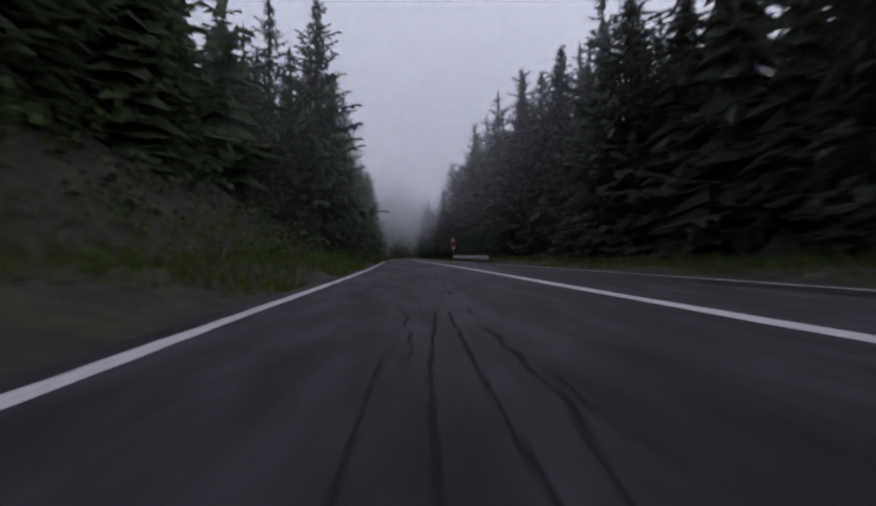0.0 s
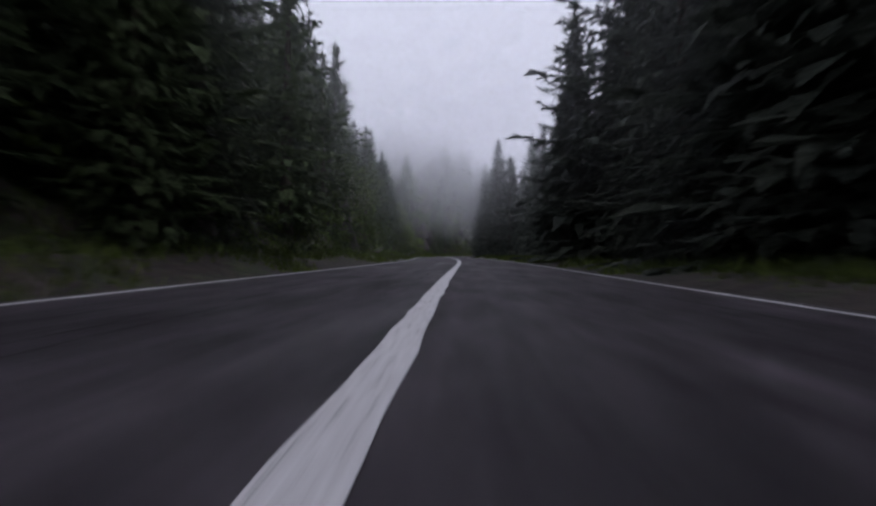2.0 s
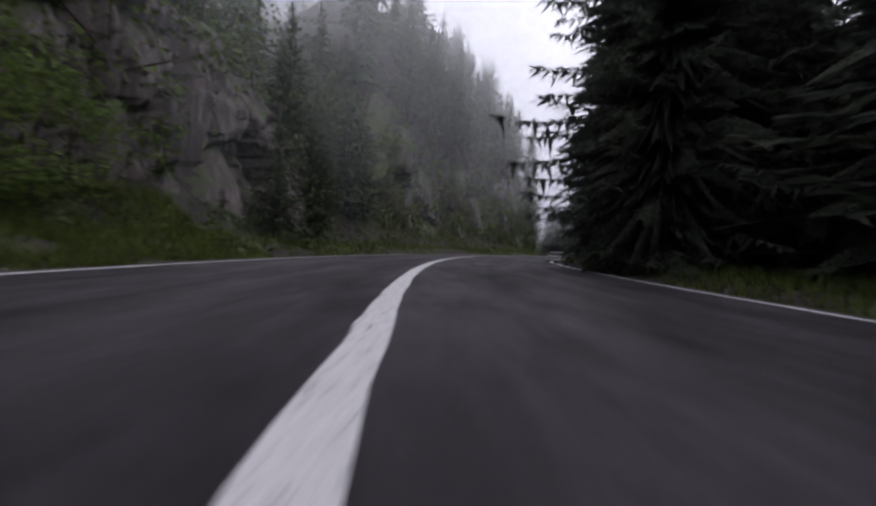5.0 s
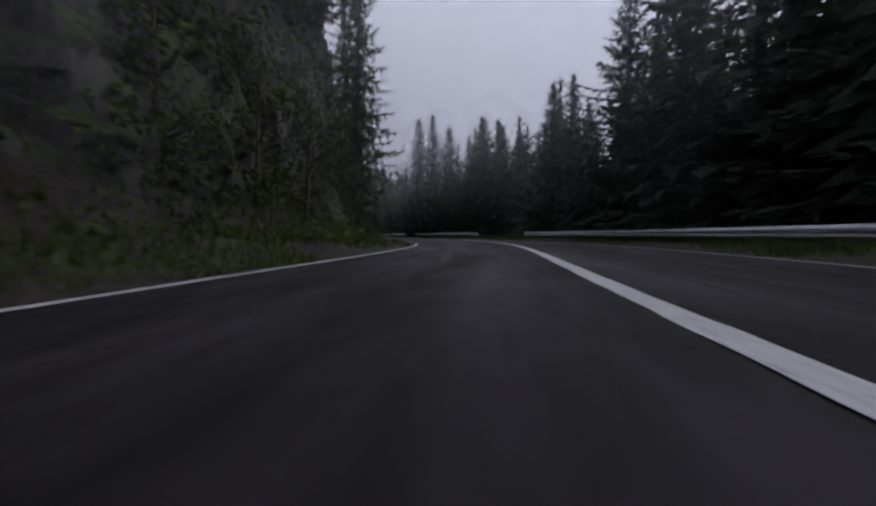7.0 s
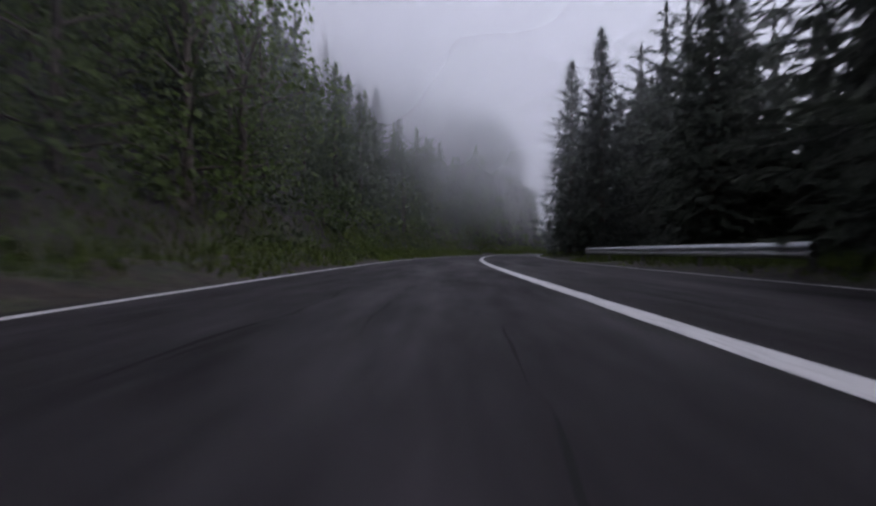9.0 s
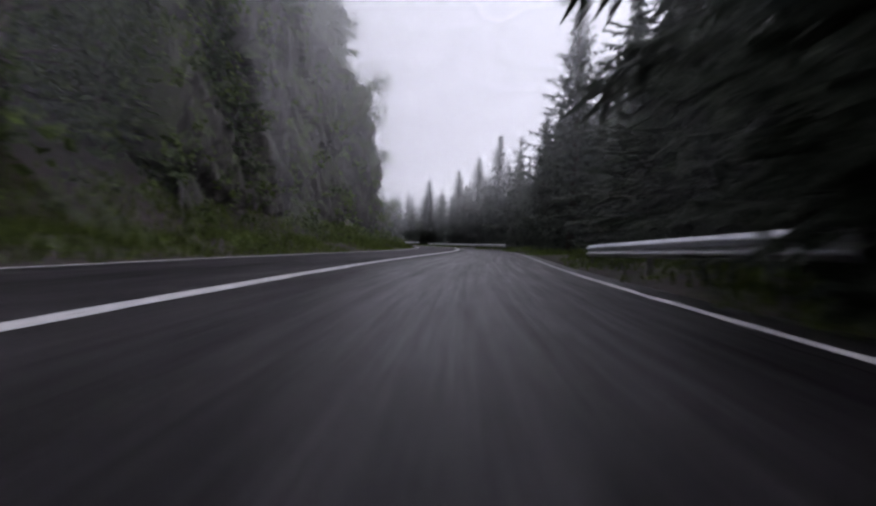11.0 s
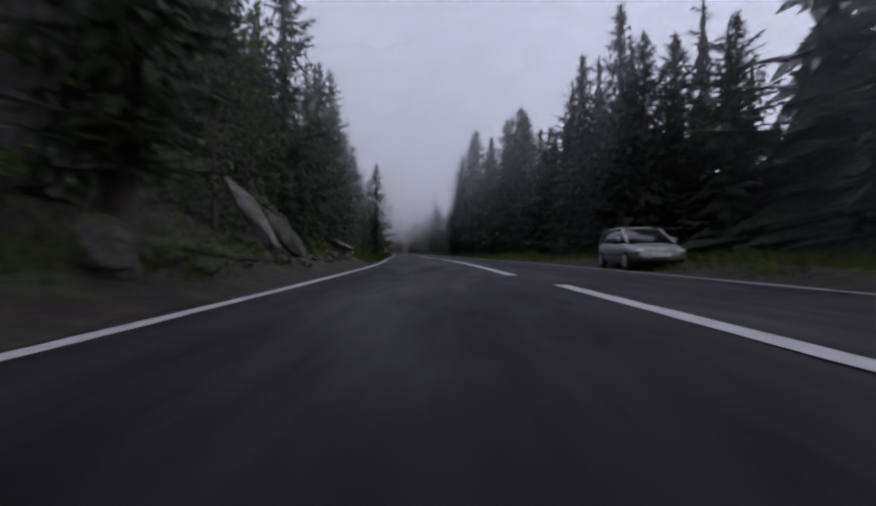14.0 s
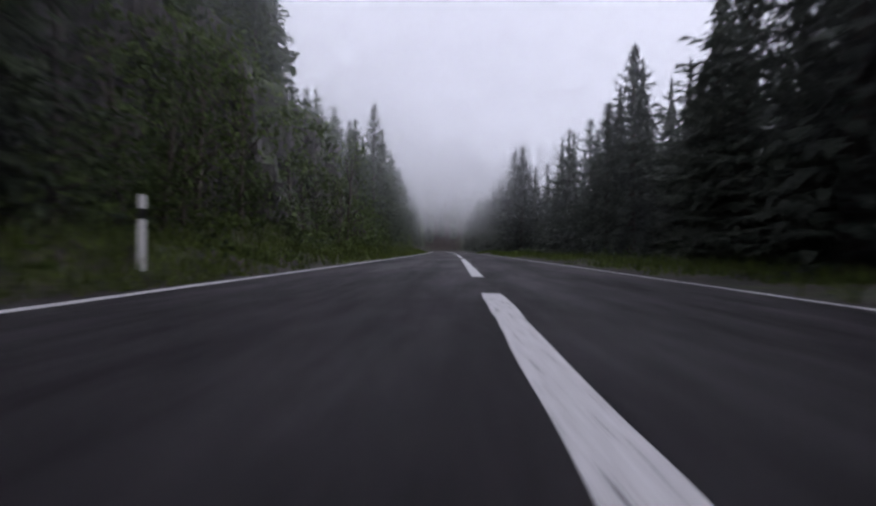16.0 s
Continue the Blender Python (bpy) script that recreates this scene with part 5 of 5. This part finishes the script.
def build_car():
    paint = plain("silver_car_paint", (0.2, 0.195, 0.2), 0.38, 0.4, 0.06, 3)
    glass = plain("dark_car_glass", (0.015, 0.015, 0.018), 0.08, 0, 0.1)
    rubber = plain("tyre_rubber", (0.015, 0.015, 0.015), 0.8)
    rim_m = plain("alloy_rim", (0.4, 0.4, 0.42), 0.35, 0.8, 0.1)
    trim_m = plain("black_trim", (0.02, 0.02, 0.022), 0.5)
    lamp = plain("headlight_lens", (0.5, 0.5, 0.52), 0.1, 0.2, 0.1)
    white = plain("plate_white", (0.7, 0.7, 0.68), 0.5, 0, 0.05)
    s, d = 461.6, 4.75
    x, y = at(s, d)
    root = new("car")
    tagged(root, "silver grey compact family car parked beside the road", "car")
    rings = []
    for px, w, zb, zt in ((-2.08, 0.62, 0.42, 0.8), (-2.0, 0.76, 0.3, 0.92), (-1.6, 0.84, 0.24, 0.95), (-0.8, 0.86, 0.22, 0.93), (0.2, 0.86, 0.22, 0.9), (0.95, 0.86, 0.23, 0.88), (1.5, 0.82, 0.25, 0.78), (1.85, 0.74, 0.28, 0.68), (2.05, 0.6, 0.34, 0.56)):
        zm = (zb + zt) / 2
        half = [(w * 0.8, zb), (w * 0.97, zb + 0.1), (w, zm), (w * 0.97, zt - 0.12), (w * 0.88, zt - 0.02), (w * 0.5, zt + 0.02)]
        rings.append([(px, yy, zz) for yy, zz in half] + [(px, -yy, zz) for yy, zz in half[::-1]])
    part("body", mesh_from("body", *loft(rings), paint, True), root)
    cab = []
    for zz, x0, x1, w in ((0.84, -2.0, 1.2, 0.79), (1.1, -1.93, 0.72, 0.73), (1.33, -1.78, 0.22, 0.64), (1.42, -1.5, -0.15, 0.5)):
        xs = np.linspace(x0, x1, 5)
        cab.append([(q, w * (0.9 if k in (0, 4) else 1), zz) for k, q in enumerate(xs)] + [(q, -w * (0.9 if k in (0, 4) else 1), zz) for k, q in reversed(list(enumerate(xs)))])
    part("cabin_glass", mesh_from("cabin_glass", *loft(cab), glass, True), root, "dark glass all round the cabin")
    top = [[(q * 1.0, y * 1.03, z + 0.012) for q, y, z in ring] for ring in cab[2:]]
    part("roof", mesh_from("roof", *loft(top), paint, True), root)

    def pillar(p, q, w=0.045):
        bm = bmesh.new()
        p, q = Vector(p), Vector(q)
        m = Matrix.Translation((p + q) / 2) @ (q - p).to_track_quat("Z", "Y").to_matrix().to_4x4()
        bmesh.ops.create_cube(bm, size=1, matrix=m @ Matrix.Diagonal((w * 2, w, (q - p).length, 1)))
        part("pillar", to_mesh("pillar", bm, paint), root)

    for sg in (1, -1):
        pillar((1.18, sg * 0.72, 0.86), (0.22, sg * 0.585, 1.35))
        pillar((-0.3, sg * 0.79, 0.86), (-0.28, sg * 0.65, 1.35), 0.03)
        pillar((-1.25, sg * 0.785, 0.86), (-1.2, sg * 0.645, 1.35))
        pillar((-1.99, sg * 0.71, 0.86), (-1.77, sg * 0.58, 1.35), 0.07)
        bm = bmesh.new()
        bmesh.ops.create_uvsphere(bm, u_segments=12, v_segments=8, radius=1, matrix=Matrix.Translation((1.83, sg * 0.56, 0.6)) @ Matrix.Rotation(radians(sg * -28), 4, "Z") @ Matrix.Diagonal((0.13, 0.19, 0.085, 1)))
        part("headlight", to_mesh("headlight", bm, lamp, True), root, "clear headlight lens")
        bm = bmesh.new()
        bmesh.ops.create_uvsphere(bm, u_segments=10, v_segments=8, radius=1, matrix=Matrix.Translation((0.72, sg * 0.88, 0.98)) @ Matrix.Diagonal((0.07, 0.1, 0.075, 1)))
        part("wing_mirror", to_mesh("wing_mirror", bm, paint, True), root)
        bm = bmesh.new()
        bmesh.ops.create_cube(bm, size=1, matrix=Matrix.Translation((-0.1, sg * 0.862, 0.5)) @ Matrix.Diagonal((2.2, 0.03, 0.06, 1)))
        part("door_strip", to_mesh("door_strip", bm, trim_m), root, "black rubbing strip")
    for px in (1.32, -1.35):
        for sg in (1, -1):
            bm = bmesh.new()
            bmesh.ops.create_cone(bm, cap_ends=True, segments=24, radius1=0.31, radius2=0.31, depth=0.2)
            bmesh.ops.bevel(bm, geom=[e for e in bm.edges if e.is_boundary or len(e.link_faces) == 2 and e.calc_face_angle(0) > 1], offset=0.03, segments=2, affect="EDGES")
            bmesh.ops.transform(bm, matrix=Matrix.Translation((px, sg * 0.77, 0.31)) @ Matrix.Rotation(radians(90), 4, "X"), verts=bm.verts)
            wheel = part("wheel", to_mesh("wheel", bm, rubber, False), root, "black tyre on a light alloy rim")
            bm = bmesh.new()
            bmesh.ops.create_cone(bm, cap_ends=True, segments=20, radius1=0.2, radius2=0.17, depth=0.03, matrix=Matrix.Translation((px, sg * 0.875, 0.31)) @ Matrix.Rotation(radians(-90 * sg), 4, "X"))
            part("rim", to_mesh("rim", bm, rim_m), wheel)
    for name, size, loc, mat in (("grille", (0.06, 0.3, 0.085), (1.95, 0.24, 0.6), trim_m), ("grille", (0.06, 0.3, 0.085), (1.95, -0.24, 0.6), trim_m), ("air_intake", (0.06, 0.9, 0.1), (2.0, 0, 0.4), trim_m), ("bumper", (0.1, 1.3, 0.12), (1.95, 0, 0.33), trim_m), ("plate", (0.02, 0.5, 0.1), (2.06, 0, 0.5), white), ("rear_bumper", (0.12, 1.4, 0.16), (-2.02, 0, 0.4), trim_m)):
        bm = bmesh.new()
        bmesh.ops.create_cube(bm, size=1, matrix=Matrix.Translation(loc) @ Matrix.Diagonal((*size, 1)))
        bmesh.ops.bevel(bm, geom=bm.edges[:], offset=min(size) * 0.3, segments=2, affect="EDGES")
        part(name, to_mesh(name, bm, mat), root)
    root.matrix_world = Matrix.Translation((float(x), float(y), -0.065)) @ Matrix.Rotation(heading(s) - radians(96), 4, "Z") @ Matrix.Scale(0.9, 4)


# ---- road cracks, grass and undergrowth ----
def build_cracks():
    rng = random.Random(21)
    V, F = [], []
    seams = [[(-2.8, -2.01), (-4.4, -2.07), (-5.1, -2.1), (-5.7, -2.12), (-6.6, -2.14)], [(-2.8, -2.12), (-4.6, -2.27), (-5.2, -2.32), (-6.6, -2.38)], [(-4.6, -2.52), (-5.1, -2.55), (-5.7, -2.57), (-6.6, -2.6)],
             [(-5.0, -1.86), (-5.2, -1.8), (-5.6, -1.83), (-5.8, -1.81), (-6.1, -1.76)], [(12.6, -1.27), (13.4, -1.25), (13.9, -1.28), (14.1, -1.22), (14.9, -1.3)], [(15, -0.72), (14.1, -0.73), (13.5, -0.71), (12.6, -0.74)],
             [(13.4, -2.3), (13.8, -1.99), (14.2, -1.7)], [(13.7, -1.82), (14.15, -1.68), (14.9, -1.66)], [(246, -2.36), (244.5, -2.39), (243, -2.41), (241, -2.38)], [(243.2, -2.91), (242.5, -2.9), (241.4, -2.92)], [(243.3, -3.1), (242.4, -3.11), (241.5, -3.08)]]
    joints = [[(116, -2.9), (122, -2.94), (126, -2.95), (128.5, -3.03), (133, -3.1)], [(119, -0.98), (124, -1.03), (127.5, -1.0), (134, -0.95)], [(120, -1.5), (126, -1.5), (130, -1.52)],
              [(226, -0.72), (228, -0.8), (231, -0.95), (236, -1.1), (241, -1.0), (248, -0.7), (256, -0.4)], [(238, -1.55), (244, -1.5), (250, -1.2), (256, -0.9)], [(240, 0.2), (246, 0.3), (252, 0.6)]]
    for line in seams + joints:
        bold = 1.5 if line in joints else 1.0
        base, pts = len(V), []
        for (s0, d0), (s1, d1) in zip(line, line[1:]):
            m = max(2, int(abs(s1 - s0) / 0.06))
            pts += [(s0 + (s1 - s0) * i / m, d0 + (d1 - d0) * i / m + rng.uniform(-0.008, 0.008)) for i in range(m)]
        for i, (s, d) in enumerate(pts):
            ww = 0.011 * bold * rng.uniform(0.2, 1.9) * min(1, i / 4 + 0.15, (len(pts) - 1 - i) / 4 + 0.15)
            for sg in (-1, 1):
                X, Y = at(s, d + sg * ww)
                V.append((float(X), float(Y), float(crown(d, 4.2)) + 0.0045))
        for i in range(len(pts) - 1):
            F.append([base + 2 * i, base + 2 * i + 1, base + 2 * i + 3, base + 2 * i + 2])
    for a, b, count, lanes in ((-10, 130, 70, (-3.6, -0.3)), (60, 128, 14, (-4.2, 3.6)), (208, 290, 46, (-3.9, 3.4)), (300, 420, 8, (-3.4, 3.3)), (470, 560, 10, (-3, 3))):
        for k in range(count):
            s, d = rng.uniform(a, b), rng.uniform(*lanes)
            w = rng.uniform(0.005, 0.016)
            drift = rng.uniform(-0.06, 0.06)
            steps = rng.randint(10, 55)
            if rng.random() < 0.15:
                drift, steps = rng.choice((-0.9, 0.9)), 12
            base = len(V)
            for i in range(steps):
                s += 0.25
                d += drift * 0.25 + rng.uniform(-0.045, 0.045)
                ww = w * rng.uniform(0.25, 1.7) * min(1, i / 3 + 0.2, (steps - 1 - i) / 3 + 0.2)
                for sg in (-1, 1):
                    X, Y = at(s, d + sg * ww)
                    V.append((float(X), float(Y), float(crown(d, 4.2)) + 0.0045))
            for i in range(steps - 1):
                if hashed(i // 3, k) > 0.3:
                    F.append([base + 2 * i, base + 2 * i + 1, base + 2 * i + 3, base + 2 * i + 2])
    me = mesh_from("tar_seams", V, F, TAR)
    tagged(new("tar_seams", me), "black tar-sealed cracks wandering along the asphalt", "cracks", kind="stuff")
    # pale scuffed tracks where the surface has worn
    V, F = [], []
    for line, width in (([(221, -1.9), (226, -2.3), (228, -2.42), (232, -2.5), (237, -2.7)], 0.1), ([(224.5, -1.7), (229, -1.96), (233.5, -2.26), (238, -2.5)], 0.085), ([(229.5, -2.2), (232, -2.32), (234.5, -2.45)], 0.05), ([(231, -1.15), (234, -1.25), (237, -1.4)], 0.07)):
        s = np.arange(line[0][0], line[-1][0], 0.09)
        d = np.interp(s, *np.array(line).T)
        base = len(V)
        for i, (a, b) in enumerate(zip(s, d)):
            ww = width * rng.uniform(0.55, 1.35) * min(1, 0.1 + i / 12, 0.1 + (len(s) - 1 - i) / 12)
            for k in range(4):
                X, Y = at(a, b + ww * (k / 1.5 - 1))
                V.append((float(X), float(Y), float(crown(b, 4.2)) + 0.004))
        F += (grid_faces(len(s), 4) + base).tolist()
    me = mesh_from("scuffed_tracks", V, F, SCUFFED)
    tagged(new("scuffed_tracks", me), "pale worn tracks scuffed into the asphalt", "tracks", kind="stuff")


def build_grass():
    r = np.random.RandomState(5)
    n = 270000
    s = r.uniform(-8, 600, n)
    left = r.rand(n) < 0.6
    e = np.where(left, 0.36 + 4.4 * r.rand(n) ** 1.7, 0.35 + 3.4 * r.rand(n) ** 1.4)
    thick = wave(s, e + left * 40, 1.6, 11) * 0.6 + wave(s, e + left * 40, 6, 12) * 0.5
    keep = thick + np.clip((e - 1.2) * 0.3, -0.3, 0.4) > 0.38 + 0.25 * r.rand(n) + np.where(left & (s > 446) & (s < 472), 0.3, 0) + np.where(left & (s > 236) & (s < 250) & (e > 0.8) & (e < 2.2), 9, 0)
    s, e, left = s[keep], e[keep], left[keep]
    # lusher strips at the foot of the slope
    m = 70000
    pick = np.array([(168, 182), (240, 258), (300, 345), (352, 400), (472, 556)])[r.randint(0, 5, m)]
    s2, e2 = pick[:, 0] + (pick[:, 1] - pick[:, 0]) * r.rand(m), 0.6 + 3.8 * r.rand(m)
    keep = (wave(s2, e2, 1.8, 14) > 0.3) & ~((s2 > 236) & (s2 < 250) & (e2 < 2.2))
    s, e, left = np.concatenate([s, s2[keep]]), np.concatenate([e, e2[keep]]), np.concatenate([left, np.ones(keep.sum(), bool)])
    n = len(s)
    d = np.where(left, -wl(s) - e, wr(s) + e)
    x, y = at(s, d)
    z = ground_z(s, d) - 0.02
    h = r.uniform(0.1, 0.42, n) * (0.55 + 0.55 * np.clip(e / 2, 0, 1))
    a = r.uniform(0, 6.283, n)
    w = r.uniform(0.012, 0.034, n)
    bend_ = r.uniform(0.1, 0.6, n) * h
    b = r.uniform(0, 6.283, n)
    P = np.stack([x, y, z], -1)
    side = np.stack([np.cos(a), np.sin(a), 0 * a], -1) * w[:, None]
    top = np.stack([np.cos(b) * bend_, np.sin(b) * bend_, h], -1)
    V = np.stack([P - side, P + side, P + top], 1).reshape(-1, 3)
    store = {0: [(V, np.arange(3 * n).reshape(-1, 3))]}
    me = forest_mesh(store, [GRASS])
    tagged(new("grass", me), "short uneven grass growing on both verges", "grass", kind="stuff")


def leaf_clump(seed, leaves, radius, flat, size):
    """Leaf quads gathered in a low uneven mound."""
    r = np.random.RandomState(seed)
    c = r.normal(0, 1, (7, 3)) * radius * np.array([0.5, 0.5, 0.3]) + np.array([0, 0, radius * flat * 0.6])
    k = r.randint(0, 7, leaves)
    v = r.normal(0, 1, (leaves, 3))
    v /= np.linalg.norm(v, axis=1)[:, None]
    p = c[k] + v * radius * 0.42 * r.uniform(0.6, 1.1, (leaves, 1)) * np.array([1, 1, flat])
    p[:, 2] = np.abs(p[:, 2])
    nn = v + r.uniform(-0.7, 0.7, (leaves, 3)) + np.array([0, 0, 0.35])
    nn /= np.linalg.norm(nn, axis=1)[:, None]
    u = np.cross(nn, r.normal(0, 1, (leaves, 3)))
    u /= np.linalg.norm(u, axis=1)[:, None] + 1e-6
    w = np.cross(nn, u)
    sz = size * r.uniform(0.6, 1.3, (leaves, 1))
    V = np.stack([p - u * sz * 0.5, p + w * sz * 0.3, p + u * sz * 0.5 - nn * sz * 0.15, p - w * sz * 0.35], 1).reshape(-1, 3)
    return V, np.arange(4 * leaves).reshape(-1, 4)


def build_undergrowth():
    rng = random.Random(31)
    clumps = [leaf_clump(300 + i, 52, 1.3, 0.85, 0.37) for i in range(5)]
    small = [leaf_clump(320 + i, 40, 0.8, 0.8, 0.27) for i in range(5)]
    store = {0: [], 1: []}

    def add(kinds, x, y, z, k, m):
        V, F = rng.choice(kinds)
        a = rng.uniform(0, 6.28)
        c, n = math.cos(a) * k, math.sin(a) * k
        W = np.empty_like(V)
        W[:, 0] = V[:, 0] * c - V[:, 1] * n + x
        W[:, 1] = V[:, 0] * n + V[:, 1] * c + y
        W[:, 2] = V[:, 2] * k + z
        store[m].append((W, F))

    s = -30.0
    while s < 610:
        s += rng.uniform(0.6, 1.0)
        h = float(cliff_height(np.array(s)))
        for lo, hi, chance in ((2.6, 4.2, 0.45), (4.2, 6.5, 0.95), (6.5, 9.5, 0.9), (9.5, 13, 0.4)):
            if rng.random() > chance or (h > 4 and 3.6 < lo < 9) or (145 < s < 176 and lo < 4.5) or (448 < s < 472 and lo < 4) or (s < 26 and rng.random() < 0.75):
                continue
            e = rng.uniform(lo, hi)
            x, y, z = put(s, -float(wl(s)) - e)
            add(clumps, x, y, z - 0.15, rng.uniform(0.45, 1.15) * (0.6 if lo < 4 else 1), 1 if rng.random() < 0.35 else 0)
    # broad mounds of scrub on the hillside between the trees
    scrub = [leaf_clump(360 + i, 30, 2.0, 0.75, 0.66) for i in range(5)]
    s = -36.0
    while s < 640:
        s += rng.uniform(1.0, 1.9)
        for lo, hi in ((8.8, 12), (12, 18), (18, 30)):
            e = rng.uniform(lo, hi)
            x, y, z = put(s, -float(wl(s)) - e)
            add(scrub, x, y, z - 0.4, rng.uniform(0.7, 1.2), 0 if rng.random() < 0.6 else 1)
    tiny = [leaf_clump(340 + i, 18, 0.42, 0.7, 0.17) for i in range(5)]
    s = -12.0
    while s < 580:
        s += rng.uniform(0.2, 0.4)
        e = 1.1 + 5.6 * rng.random() ** 0.8
        if float(wave(s, e, 2.2, 17)) + 0.12 * e > (0.85 if 446 < s < 472 or s < 26 else 0.55) and not (150 < s < 175 and e > 2.4) and not (236 < s < 250 and e < 2.2):
            x, y, z = put(s, -float(wl(s)) - e)
            add(tiny, x, y, z - 0.05, rng.uniform(0.6, 1.5), 0 if rng.random() < 0.7 else 1)
    s = -30.0
    while s < 600:
        s += rng.uniform(1.5, 4)
        x, y, z = put(s, float(wr(s)) + rng.uniform(3.0, 4.5))
        add(small, x, y, z - 0.1, rng.uniform(0.5, 1.0), 1)
    for ob in [o for o in scene.objects if o.name.startswith("rock_cliff")]:
        ps = ob.data.polygons
        cover = {"": 5, ".001": 85, ".002": 6, ".003": 55, ".004": 7, ".005": 5}[ob.name[10:]]
        for k in range(len(ps) // cover):
            p = ps[rng.randrange(len(ps))]
            if p.normal.z < rng.uniform(-0.35, 0.5) and rng.random() < 0.75:
                continue
            c = p.center
            add(small, c.x, c.y, c.z - 0.1, rng.uniform(0.5, 1.5), 0 if rng.random() < 0.7 else 1)
    me = forest_mesh(store, [LEAVES, NEEDLES_HILL])
    tagged(new("undergrowth", me), "low leafy bushes, ferns and moss covering bank and cliffs", "undergrowth", kind="stuff")


def build_posts():
    white = plain("post_white", (0.72, 0.71, 0.7), 0.5, 0, 0.1)
    black = plain("post_black", (0.02, 0.02, 0.02), 0.5)
    first = None
    for s, d in ((516.2, -4.9), (520.5, -5.0)):
        x, y, z = put(s, d)
        m = Matrix.Translation((x, y, z)) @ Matrix.Rotation(heading(s), 4, "Z")
        if first:
            copy_thing(first, m)
            continue
        first = new("marker_post")
        tagged(first, "white plastic roadside marker post with a black band", "marker post", "marker posts")
        bm = bmesh.new()
        bmesh.ops.create_cone(bm, cap_ends=True, segments=10, radius1=0.06, radius2=0.05, depth=1.3, matrix=Matrix.Translation((0, 0, 0.45)))
        part("shaft", to_mesh("shaft", bm, white), first)
        bm = bmesh.new()
        bmesh.ops.create_cone(bm, cap_ends=True, segments=10, radius1=0.056, radius2=0.055, depth=0.16, matrix=Matrix.Translation((0, 0, 0.82)))
        part("band", to_mesh("band", bm, black), first, "black band")
        first.matrix_world = m


build_ground()
build_road()
build_trees()
build_cliffs()
build_rocks()
build_rails()
build_sign()
build_posts()
build_back_sign()
build_car()
build_cracks()
build_grass()
build_undergrowth()
build_mist(20, 720, 12.5)
